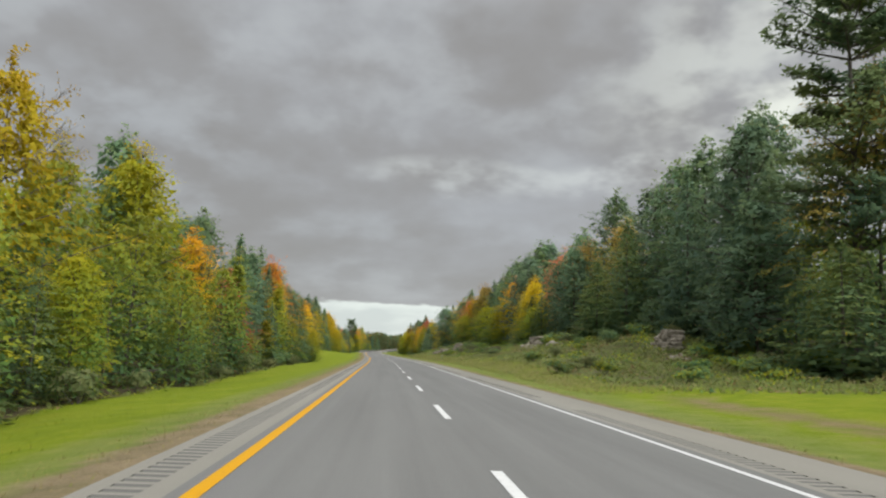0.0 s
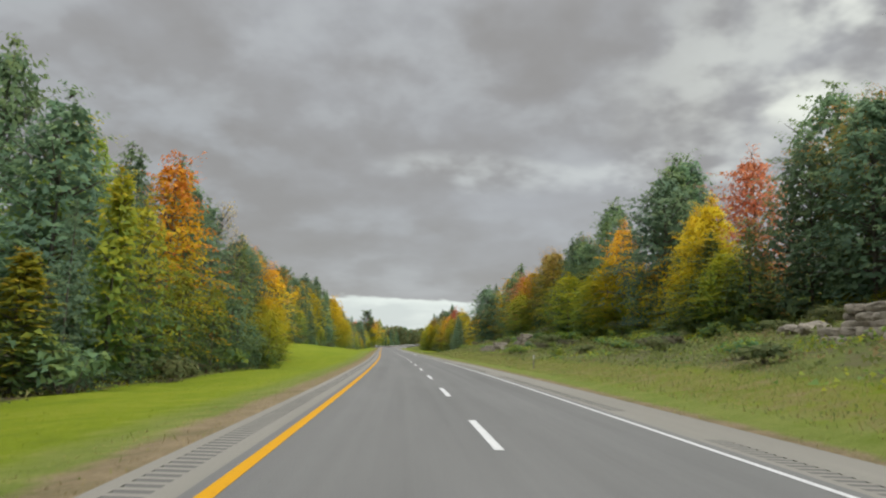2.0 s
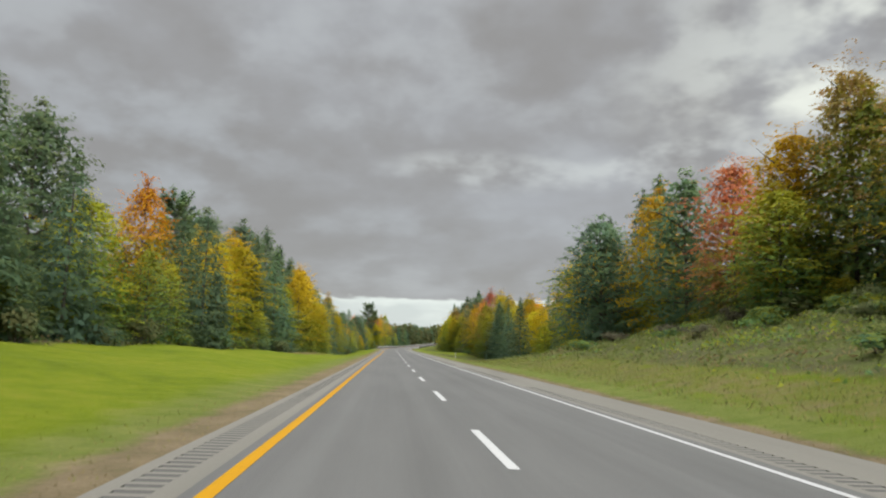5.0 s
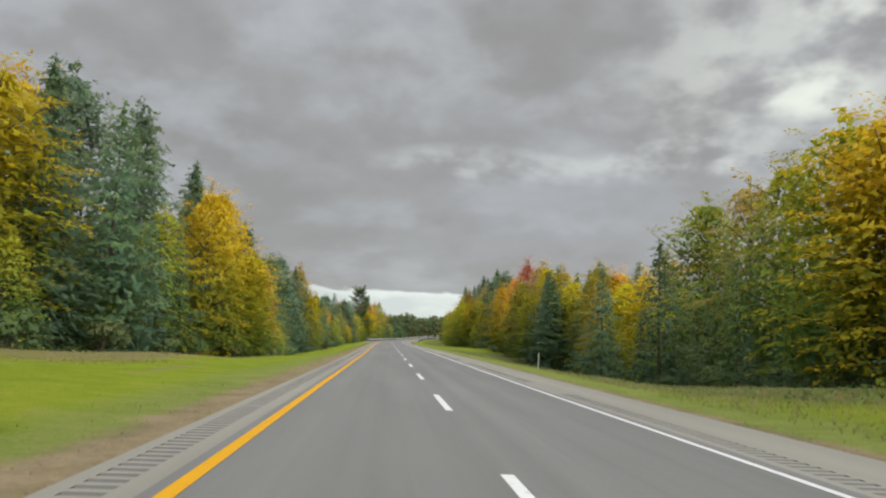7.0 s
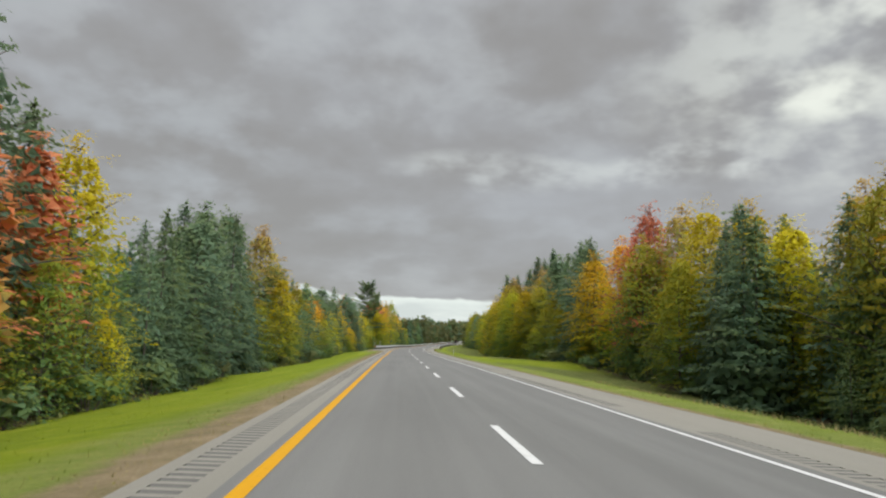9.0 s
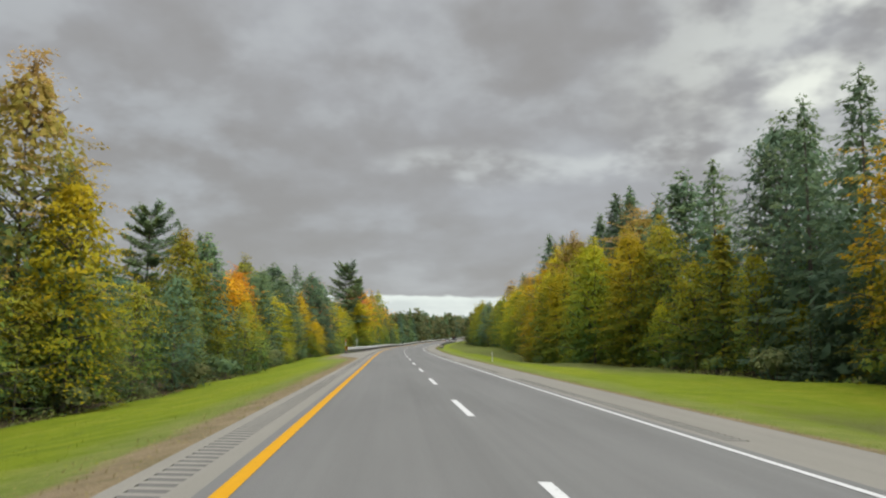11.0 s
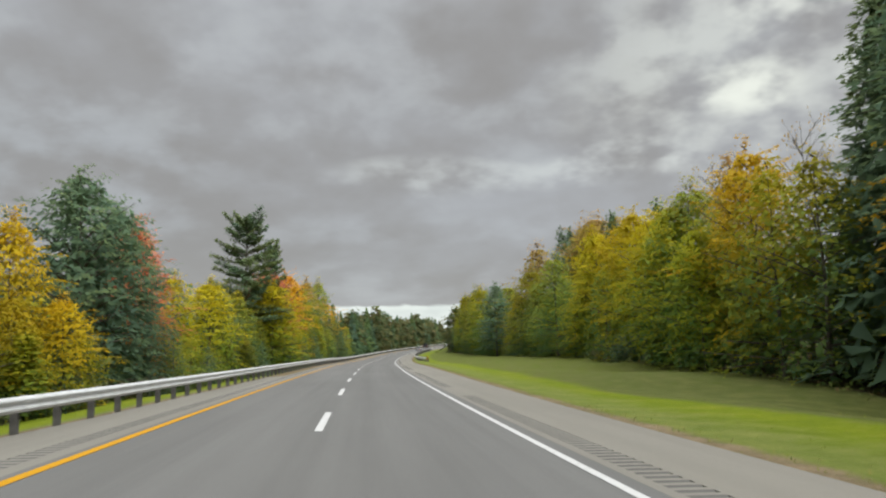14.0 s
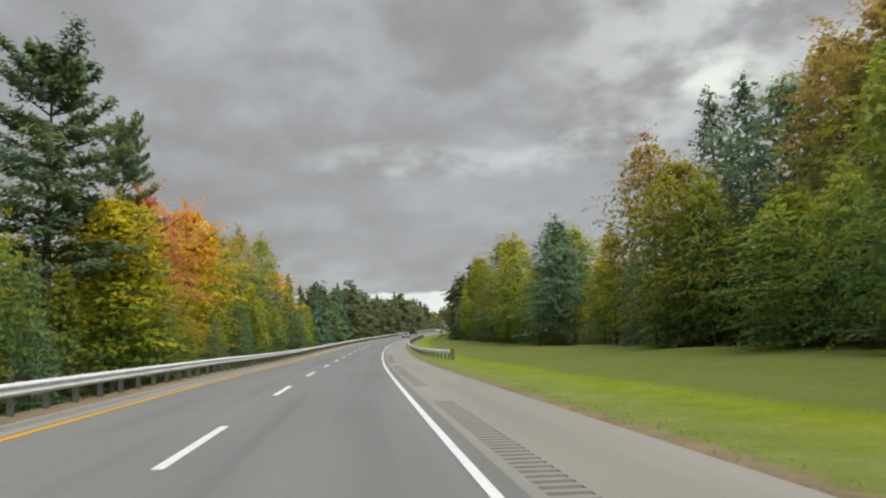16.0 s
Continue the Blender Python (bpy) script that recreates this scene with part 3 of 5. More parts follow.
# the left shoulder's grooves are unbroken; the right one's come in long runs with short gaps
RUNS_LEFT = [(-22 + 30.5 * k, -22 + 30.5 * (k + 1)) for k in range(21)]
RUNS_RIGHT = [(120.5 + 29.28 * k, 120.5 + 29.28 * k + 23.4) for k in range(-5, 10)] + [(413.3 + 29.5 * k, 413.3 + 29.5 * k + 23.5) for k in range(7)]
for (u0, u1), runs in (((-4.3, -3.9), RUNS_LEFT), ((4.2, 4.66), RUNS_RIGHT)):
    at = -60.0
    for a, b in runs:
        ribbon("shoulder_strip", np.linspace(at, a, 4), [u0, u1], 0.0, SHOULDER, road)
        rumble(u0, u1, a, b)
        at = a + (int((b - a) / 0.305) - 1) * 0.305 + 0.255
    ribbon("shoulder_strip", np.concatenate([[at], np.arange(at + 5, 1019, 5), [1020]]), [u0, u1], 0.0, SHOULDER, road)
# a paved apron leads to the rail's end
apron = ribbon("rail_apron", np.linspace(437, 520, 40), [0, 0.5, 1], 0.0, SHOULDER, road)


def shape_apron():
    s = np.linspace(437, 520, 40)
    wide = apron_width(s) + 0.02
    S = np.repeat(s[:, None], 3, 1)
    U = LEFT_EDGE - wide[:, None] * np.array([[1.0, 0.5, 0.0]])
    z = fall(S) * LEFT_EDGE - 0.006 - 0.01 * (LEFT_EDGE - U)
    z[:, 2] = fall(s) * LEFT_EDGE - 0.004
    apron.data.vertices.foreach_set("co", place(S, U, z).astype(np.float32).ravel())
    apron.data.update()


shape_apron()
# ---- trees ----
def leaves(rng, c, nrm, size, long=1.5, along=None):
    """Leaf clumps as small pointed blades: centres, facing, size and, where given, the way each one points."""
    n = len(c)
    nrm = nrm / (np.linalg.norm(nrm, axis=1)[:, None] + 1e-9)
    b = np.cross(nrm, rng.normal(size=(n, 3)) if along is None else along)
    b /= np.linalg.norm(b, axis=1)[:, None] + 1e-9
    a = np.cross(nrm, b)
    size = np.broadcast_to(size, (n,))[:, None]
    la, lb = size * long * rng.uniform(0.42, 0.66, (n, 1)), size * rng.uniform(0.34, 0.58, (n, 1))
    v = np.stack([c - a * la, c + b * lb + a * la * rng.uniform(-0.2, 0.7, (n, 1)), c - b * lb + a * la * rng.uniform(-0.2, 0.7, (n, 1))], 1)
    return v.reshape(-1, 3)


def tubes(paths, sides=5):
    """Tapered limbs: each a list of (place, radius)."""
    vs, fs, at = [], [], 0
    for path in paths:
        for i, (p, r) in enumerate(path):
            q = Vector(path[min(i + 1, len(path) - 1)][0]) - Vector(path[max(i - 1, 0)][0])
            q = q.normalized() if q.length > 1e-6 else Vector((0, 0, 1))
            e = q.cross(Vector((0.31, 0.95, 0.05))).normalized()
            h = q.cross(e)
            for k in range(sides):
                w = 2 * math.pi * k / sides
                vs.append(Vector(p) + (e * math.cos(w) + h * math.sin(w)) * r)
            if i:
                for k in range(sides):
                    a, b = at + (i - 1) * sides + k, at + (i - 1) * sides + (k + 1) % sides
                    fs.append((a, b, b + sides, a + sides))
        at += len(path) * sides
    return vs, fs


def trunk_path(rng, h, r, lean=0.02, bits=6):
    off = np.cumsum(rng.normal(0, lean * h / bits, (bits + 1, 2)), 0)
    off[0] = 0
    return [((off[i, 0], off[i, 1], h * i / bits - (0.4 if i == 0 else 0)), r * (1.25 if i == 0 else 1) * (1 - 0.88 * i / bits)) for i in range(bits + 1)]


def broadleaf(seed, tiers, per, size, wide=4.6, low=0.08, h=16.0, spray=1.5, level=0.30, blunt=2.2, loose=0.35):
    """Crown and wood of a tree 16 m high: flat drooping sprays of leaves in uneven tiers, with gaps that show the closed inner leaves."""
    rng = np.random.default_rng(seed)
    wood = [trunk_path(rng, h * 0.9, 0.19)]
    cs, ns, ss, ds, ts = [], [], [], [], []
    p1, p2, p3, p4 = rng.uniform(0, 6.28, 4)

    def reach(t, ang):
        r = (1 - np.maximum(0, (t - 0.22) / 0.78) ** (0.85 * blunt)) ** 0.62 * (0.86 + 0.14 * np.minimum(1, t / 0.22))
        return wide * r * (1 + 0.16 * np.sin(2 * ang + p1 + 2.1 * t) + 0.14 * np.sin(3 * ang + p2 - 7 * t) + 0.11 * np.sin(4 * ang + p3 + 13 * t) + 0.08 * np.sin(p4 + 17 * t)) + 0.25

    gap = 1 / tiers
    for i in range(tiers):
        ring = max(3, int(2 * math.pi * float(reach((i + 0.5) * gap, 0.0)) / (1.05 * spray)))
        for j in range(ring):
            ang = (j + rng.uniform(0, 0.8)) * 2 * math.pi / ring + i * 2.4
            t = (i + 0.5 + 0.55 * math.sin(2 * ang + p4) + 0.35 * math.sin(3 * ang + p1) + rng.normal(0, loose)) * gap
            t = min(max(t, 0.0), 0.995)
            r0 = float(reach(t, ang)) * (rng.uniform(0.70, 1.08) + 0.28 * rng.random() ** 5)
            out = np.array([math.cos(ang), math.sin(ang), 0])
            side = np.array([-out[1], out[0], 0])
            a, b = spray * rng.uniform(0.8, 1.3), spray * rng.uniform(0.45, 0.75)
            p = rng.uniform(-1, 1, per)
            q = rng.normal(0, 0.55, per) * b * (1.1 - 0.6 * np.maximum(p, 0))
            p = p * a
            slope = -0.16 + 0.50 * t ** 2.0 + rng.normal(0, 0.10)
            c = out * np.maximum(r0 + p - 0.8 * a, 0.1)[:, None] + side * q[:, None]
            c[:, 2] = h * (low + (0.985 - low) * t) + slope * p - 0.14 * np.maximum(p, 0) ** 2 * (1 - t) - 0.18 * abs(q) + rng.normal(0, 0.06, per)
            cs.append(c)
            ns.append(np.array([0, 0, 1.0]) + out * level + rng.normal(0, 0.12, 3) + rng.normal(0, 0.22, (per, 3)))
            ds.append(out[None] + side[None] * (0.5 * q / b)[:, None] + np.array([0, 0, slope - 0.1]) + rng.normal(0, 0.4, (per, 3)))
            ss.append(size * rng.uniform(0.7, 1.25, per))
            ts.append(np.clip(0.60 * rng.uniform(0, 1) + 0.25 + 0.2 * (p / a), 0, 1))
            if j % 6 == 0:
                z1 = h * (low + (0.985 - low) * t)
                z0 = max(0.08 * h, z1 - (0.05 + 0.9 * t ** 1.5) * r0)
                wood.append([((0, 0, z0), 0.07), (tuple(out * r0 * 0.55 + np.array([0, 0, z0 + (z1 - z0) * 0.6])), 0.045), (tuple(out * r0 * 0.97 + np.array([0, 0, z1])), 0.012)])
    k = int(sum(len(q) for q in cs) * 0.34)          # the inner leaves
    t, a = rng.uniform(0, 0.97, k), rng.uniform(0, 6.283, k)
    r = reach(t, a) * rng.uniform(0.35, 0.78, k)
    cs.append(np.stack([r * np.cos(a), r * np.sin(a), h * (low + (0.95 - low) * t)], -1))
    ns.append(np.stack([0.6 * np.cos(a), 0.6 * np.sin(a), 0.8 + 0 * a], -1) + rng.normal(0, 0.5, (k, 3)))
    ds.append(np.stack([np.cos(a), np.sin(a), 0 * a], -1) + rng.normal(0, 0.8, (k, 3)))
    ss.append(size * rng.uniform(1.3, 2.0, k))
    # low tones: inner leaves take the shade-tinted first colours
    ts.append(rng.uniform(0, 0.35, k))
    n = np.concatenate(ns)
    v = leaves(rng, np.concatenate(cs), n, np.concatenate(ss), 1.6, np.concatenate(ds))
    return tubes(wood, 5), v, np.concatenate(ts)


def conifer(seed, n, h=18.0, wide=3.1, low=0.06, droop=0.28, ragged=0.25, size=0.42, per=26):
    """Spire of drooping flat boughs in close whorls."""
    rng = np.random.default_rng(seed)
    wood = [trunk_path(rng, h * 0.985, 0.2, 0.004)]
    boughs = max(36, int(n / per))
    cs, ns, ss, ds, ts = [], [], [], [], []
    lop = rng.uniform(0, 6.283)
    for i in range(boughs):
        t = ((i + rng.uniform(0, 1)) / boughs) ** 1.2
        z = h * (low + (0.985 - low) * t)
        ang = i * 2.39996 + rng.uniform(-0.4, 0.4)
        ln = wide * (0.97 * (1 - t) ** 0.62 * (1 - 0.3 * math.exp(-t * 14)) + 0.05) * rng.uniform(1 - ragged * 1.5, 1 + ragged) * (1 + 0.12 * math.sin(2 * ang + lop + 5 * t))
        out = np.array([math.cos(ang), math.sin(ang), 0])
        side = np.array([-out[1], out[0], 0])
        k = max(5, int(n / boughs * (0.35 + ln / wide)))
        r = rng.uniform(0.15, 1, k) ** 0.6
        w = rng.uniform(-1, 1, k) * (0.16 + 0.34 * (1 - abs(2 * r - 1))) * ln * 0.9
        q = np.array([0, 0, z]) + out * (r * ln)[:, None] + side * w[:, None]
        q[:, 2] += -droop * ln * r ** 1.4 + 0.18 * (1 - t) * r - 0.12 * abs(w) + rng.normal(0, 0.08, k)
        cs.append(q)
        ns.append(np.array([0, 0, 1.0]) + out * 0.30 + rng.normal(0, 0.28, (k, 3)))
        ds.append(out[None] * 1.0 + side[None] * np.sign(w)[:, None] * 0.7 - np.array([0, 0, droop]) + rng.normal(0, 0.25, (k, 3)))
        ss.append(size * rng.uniform(0.7, 1.4, k) * (0.5 + 0.5 * (1 - t)))
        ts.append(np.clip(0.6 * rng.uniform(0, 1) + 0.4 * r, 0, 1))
        if i % 5 == 0 and ln > 1:
            e = np.array([0, 0, z]) + out * ln * 0.8 - np.array([0, 0, droop * ln * 0.7])
            wood.append([((0, 0, z), 0.04), (tuple(e), 0.012)])
    tip = np.stack([rng.normal(0, 0.08, 14), rng.normal(0, 0.08, 14), h * rng.uniform(0.94, 1.0, 14)], -1)
    cs.append(tip)
    ns.append(rng.normal(0, 1, (14, 3)))
    ds.append(np.tile([[0.0, 0.0, 1.0]], (14, 1)) + rng.normal(0, 0.3, (14, 3)))
    ss.append(np.full(14, size * 0.6))
    ts.append(np.full(14, 0.6))
    k = n // 5          # the inner needles
    t, a = rng.uniform(0, 1, k) ** 1.2, rng.uniform(0, 6.283, k)
    r = wide * 0.80 * (1 - t) ** 0.65 * rng.uniform(0.4, 1, k)
    cs.append(np.stack([r * np.cos(a), r * np.sin(a), h * (low + 0.02 + (0.93 - low) * t) - 0.2 * r], -1))
    ns.append(np.stack([np.cos(a), np.sin(a), 0.6 + 0 * a], -1) + rng.normal(0, 0.5, (k, 3)))
    ds.append(rng.normal(0, 1, (k, 3)))
    ss.append(size * rng.uniform(1.4, 2.2, k) * (1 - 0.5 * t))
    # low tones: inner needles take the shade-tinted first colours
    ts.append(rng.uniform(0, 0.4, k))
    v = leaves(rng, np.concatenate(cs), np.concatenate(ns), np.concatenate(ss), 1.9, np.concatenate(ds))
    return tubes(wood, 5), v, np.concatenate(ts)


def white_pine(seed, n, h=22.0, wide=4.6, low=0.30):
    """Tall pine with uneven tiers of level plumes and gaps that show the trunk."""
    rng = np.random.default_rng(seed)
    wood = [trunk_path(rng, h * 0.97, 0.30, 0.008)]
    tiers = 17
    cs, ns, ss = [], [], []
    per = int(n / (tiers * 4.0))
    for i in range(tiers):
        t = (i + rng.uniform(-0.3, 0.3)) / (tiers - 1)
        t = min(max(t, 0.0), 1.0)
        z = h * (low + (0.955 - low) * t)
        lop = rng.uniform(0, 6.283)
        for j in range(rng.integers(3, 6) + int(t > 0.75)):
            ang = lop + j * 1.25 + rng.uniform(-0.5, 0.5)
            ln = wide * (0.44 + 0.56 * (1 - t) ** 0.9) * rng.uniform(0.5, 1.15)
            out = np.array([math.cos(ang), math.sin(ang), 0])
            rise = rng.uniform(-0.02, 0.2) + 0.75 * t ** 3
            end = np.array([0, 0, z]) + out * ln + np.array([0, 0, rise * ln])
            wood.append([((0, 0, z - 0.2), 0.07), (tuple(np.array([0, 0, z]) + out * ln * 0.5 + np.array([0, 0, rise * ln * 0.3])), 0.045), (tuple(end), 0.015)])
            r = rng.uniform(0.30, 1.06, per)
            side = np.array([-out[1], out[0], 0])
            q = np.array([0, 0, z]) + out * (r * ln)[:, None] + side * (rng.normal(0, 0.22, per) * ln * (1.1 - 0.6 * r))[:, None]
            q[:, 2] += rise * ln * r ** 1.4 + rng.normal(0.12, 0.16, per) + 0.15 * r
            cs.append(q)
            ns.append(np.array([0, 0, 1.0]) + out * 0.3 + rng.normal(0, 0.4, (per, 3)))
            ss.append(0.25 * rng.uniform(0.6, 1.3, per))
    v = leaves(rng, np.concatenate(cs), np.concatenate(ns), np.concatenate(ss), 2.3)
    return tubes(wood, 6), v, np.repeat(rng.uniform(0, 1, len(cs)), [len(q) for q in cs])


def bare_tree(seed, h=16.0):
    """Leafless limbs that fork into fine twigs, with a few leaves left."""
    rng = np.random.default_rng(seed)
    wood = [trunk_path(rng, h * 0.95, 0.15, 0.015)]
    ends = []
    for i in range(26):
        z = h * rng.uniform(0.35, 0.93)
        ang = rng.uniform(0, 6.283)
        ln = (h - z) * 0.35 + rng.uniform(0.8, 1.8)
        p = Vector((0, 0, z))
        q = p + Vector((math.cos(ang), math.sin(ang), rng.uniform(0.6, 1.2))) * ln * 0.7
        wood.append([(p, 0.05), (q, 0.02)])
        for k in range(7):
            e = q.lerp(p, rng.uniform(0, 0.6))
            d = Vector((math.cos(ang) + rng.normal(0, 0.6), math.sin(ang) + rng.normal(0, 0.6), rng.uniform(0.3, 1.2))) * rng.uniform(0.5, 1.1)
            wood.append([(e, 0.018), (e + d, 0.006)])
            ends.append(e + d)
    c = np.array([tuple(e) for e in ends for _ in range(3)]) + rng.normal(0, 0.25, (len(ends) * 3, 3))
    v = leaves(rng, c, rng.normal(size=c.shape), 0.2 * rng.uniform(0.5, 1.2, len(c)))
    return tubes(wood, 4), v, rng.uniform(0, 1, len(v) // 3)


def bush(seed, n=420, h=2.0):
    rng = np.random.default_rng(seed)
    wood = []
    cs, ns = [], []
    for i in range(9):
        ang, r = rng.uniform(0, 6.28), rng.uniform(0.1, 1.1)
        p = np.array([r * math.cos(ang), r * math.sin(ang), h * rng.uniform(0.35, 0.85)])
        wood.append([((0.2 * p[0], 0.2 * p[1], -0.15), 0.03), (tuple(p), 0.01)])
        k = n // 9
        d = rng.normal(size=(k, 3))
        d /= np.linalg.norm(d, axis=1)[:, None]
        cs.append(p + d * rng.uniform(0.3, 1, (k, 1)) ** 0.5 * np.array([0.75, 0.75, 0.5]))
        ns.append(d + np.array([0, 0, 0.6]))
    v = leaves(rng, np.concatenate(cs), np.concatenate(ns), 0.25 * rng.uniform(0.6, 1.4, 9 * (n // 9)), 1.5)
    v[:, 2] = np.maximum(v[:, 2], 0.02)
    return tubes(wood, 4), v, rng.uniform(0, 1, len(v) // 3)


STOCK = {}


def stock(kind, made, height, bark=BARK):
    (wv, wf), cv, tone = made
    if kind.endswith("_back") or kind.startswith("far_"):
        STOCK.setdefault(kind, []).append((np.array([tuple(q) for q in wv]), np.array(wf), cv, tone, height))
    else:
        height = float(np.percentile(cv[:, 2], 99.6))
        spread = 2 * float(np.percentile(np.hypot(cv[:, 0], cv[:, 1]), 95))
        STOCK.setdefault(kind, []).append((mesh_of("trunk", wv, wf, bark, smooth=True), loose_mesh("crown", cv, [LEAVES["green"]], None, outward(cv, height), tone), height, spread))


for q in range(6):
    stock("maple", broadleaf(100 + q, [11, 10, 12, 10, 11, 9][q], 66, 0.213, spray=1.9, wide=[4.6, 5.2, 4.3, 5.5, 4.9, 5.0][q], low=[0.08, 0.06, 0.12, 0.07, 0.04, 0.08][q], blunt=[2.8, 2.2, 3.2, 2.5, 3.0, 2.3][q]), 16.0)
    stock("young_maple", broadleaf(130 + q, 10, 26, 0.27, wide=5.0, low=0.03, spray=1.9), 16.0)
    stock("maple_back", broadleaf(150 + q, 6, 14, 0.42, wide=5.2, low=0.3, spray=2.4), 16.0)
    stock("fir", conifer(200 + q, 4200, size=0.36, wide=[3.5, 4.0, 3.2, 4.2, 3.7, 3.6][q], droop=[0.3, 0.22, 0.34, 0.2, 0.28, 0.24][q]), 18.0)
    stock("fir_back", conifer(250 + q, 900, wide=4.0, low=0.3, size=0.6, per=16), 18.0)
for q in range(4):
    stock("slender", broadleaf(300 + q, 13, 15, 0.34, wide=2.3, low=0.04, spray=1.0), 16.0)
    stock("hemlock", conifer(350 + q, 5000, wide=[4.6, 5.0, 4.3, 4.8][q], low=0.02, droop=0.16, ragged=0.34, size=0.31, per=40), 18.0)
    stock("young_hemlock", conifer(370 + q, 3000, wide=5.0, low=0.02, droop=0.16, ragged=0.36, size=0.32, per=36), 18.0)
    stock("soft_pine", broadleaf(380 + q, 15, 19, 0.26, wide=[4.4, 4.9, 4.1, 5.2][q], low=0.10, spray=1.05, level=0.5, blunt=[2.0, 2.4, 1.8, 2.7][q], loose=0.6), 16.0)
    stock("pine", white_pine(400 + q, 15000, wide=5.6), 22.0)
    stock("far_tree", broadleaf(450 + q, 5, 9, 1.3, wide=5.0, low=0.05, spray=2.8), 16.0)
    stock("far_fir", conifer(480 + q, 420, wide=3.9, low=0.03, size=1.3, per=12), 18.0)
for q in range(3):
    stock("bare", bare_tree(500 + q), 16.0)
    stock("bush", bush(520 + q), 2.0)

WORDS = {"green": "green", "olive": "olive and yellow", "lime": "yellow-green", "yellow": "yellow", "gold": "golden yellow", "orange": "orange", "red": "red", "russet": "russet brown",
         "fir": "dark green", "hemlock": "green", "pine": "blue-green", "scrub": "dull green", "brush": "grey-brown", "turf": "green", "scarlet": "scarlet", "turning": "lime to orange", "dull": "dull olive", "weed": "green", "straw": "straw"}
SORT = {"maple": "broadleaved tree in {} autumn leaf at the forest edge", "maple_back": "{} broadleaved tree deeper in the woods", "fir": "{} pointed conifer with drooping boughs",
        "fir_back": "{} conifer standing deeper in the woods", "slender": "slim young tree with {} leaves at the edge", "hemlock": "broad {} hemlock with boughs to the ground",
        "pine": "tall {} white pine with open level plumes", "far_tree": "distant broadleaved tree in {} leaf", "far_fir": "distant {} conifer beside the highway",
        "young_maple": "low spreading tree in {} leaf at the edge", "young_hemlock": "low {} hemlock with boughs to the ground", "soft_pine": "{} pine with a full rounded crown",
        "bare": "nearly bare tree with {} twigs and last leaves", "bush": "low {} bush at the edge of the grass"}
NAME = {"maple": "maple_tree", "young_maple": "young_maple_tree", "young_hemlock": "young_hemlock_tree", "soft_pine": "pine_tree", "maple_back": "maple_tree", "fir": "fir_tree", "fir_back": "fir_tree", "slender": "young_tree", "hemlock": "hemlock_tree", "pine": "pine_tree",
        "far_tree": "maple_tree", "far_fir": "fir_tree", "bare": "bare_tree", "bush": "bush"}
pick = random.Random(11)


def plant(kind, colour, s, u, top, stout=1.0, wide=0.0):
    """A tree rooted at s, u whose tip is top metres above the road's line; wide: its crown's width in metres."""
    g = float(ground_height(s, u))
    trunk, crown, full, spread = pick.choice(STOCK[kind])
    h = max(1.0, top - g)
    k = h / full
    if kind == "bush":
        w = k * stout
    elif wide:
        least = {"fir": 0.42, "bare": 0.3, "slender": 0.36, "pine": 0.4, "hemlock": 0.54}.get(kind, 0.60)
        w = min(max(wide * 1.3, least * h, 2.6), 0.85 * h + 1, 11.5) / spread
    else:
        w = min(max(k, 0.42 if kind.startswith("young") else 0.66), 1.3) * stout * pick.uniform(0.92, 1.1)
    base = new(NAME[kind])
    base.matrix_basis = Matrix.Translation(on_ground(s, u, -0.05)) @ Matrix.Rotation(pick.uniform(0, 6.283), 4, "Z") @ Matrix.Diagonal((w, w, k, 1))
    tagged(base, SORT[kind].format(WORDS[colour]), "bush" if kind == "bush" else "tree", "roadside " + ("bushes" if kind == "bush" else "trees"))
    child("trunk" if kind != "bush" else "stem", trunk, base)
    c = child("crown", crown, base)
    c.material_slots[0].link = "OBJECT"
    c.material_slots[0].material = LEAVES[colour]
    return base


TONES = list(LEAVES)
MASS = {}


def mass(where, kind, colour, s, u, top):
    """One tree of the woods' mass, which is joined into a single mesh."""
    g = float(ground_height(s, u))
    wv, wf, cv, tone, full = pick.choice(STOCK[kind])
    k = max(1.0, top - g) / full
    w = min(max(k, 0.7), 1.3)
    a = pick.uniform(0, 6.283)
    turn = np.array([[math.cos(a), -math.sin(a), 0], [math.sin(a), math.cos(a), 0], [0, 0, 1]]) @ np.diag([w, w, k])
    at = np.array(on_ground(s, u, -0.05))
    bag = MASS.setdefault(where, ([], [], []))
    bag[0].append(cv @ turn.T + at)
    bag[1].append(np.full(len(cv) // 3, TONES.index(colour)))
    bag[2].append(tone * 0.7)
    q = (wv @ turn.T + at)[np.concatenate([wf[:, [0, 1, 2]], wf[:, [0, 2, 3]]])].reshape(-1, 3)
    bag[0].append(q)
    bag[1].append(np.full(len(q) // 3, len(TONES)))
    bag[2].append(np.zeros(len(q) // 3))


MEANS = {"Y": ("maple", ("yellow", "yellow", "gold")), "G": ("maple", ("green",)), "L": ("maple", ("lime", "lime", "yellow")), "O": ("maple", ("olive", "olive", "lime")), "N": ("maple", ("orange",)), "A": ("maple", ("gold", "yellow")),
         "T": ("maple", ("turning",)), "F": ("fir", ("fir",)), "E": ("slender", ("red", "russet")), "H": ("young_maple", ("scarlet",)), "K": ("soft_pine", ("pine", "fir", "pine")), "M": ("hemlock", ("hemlock",)), "P": ("pine", ("pine",)),
         "D": ("hemlock", ("fir", "fir", "pine")), "R": ("maple", ("red",)), "U": ("maple", ("russet",)), "B": ("bare", ("russet",))}
STANDING, SHOWN, CANOPY, OPEN = [], [], [], []


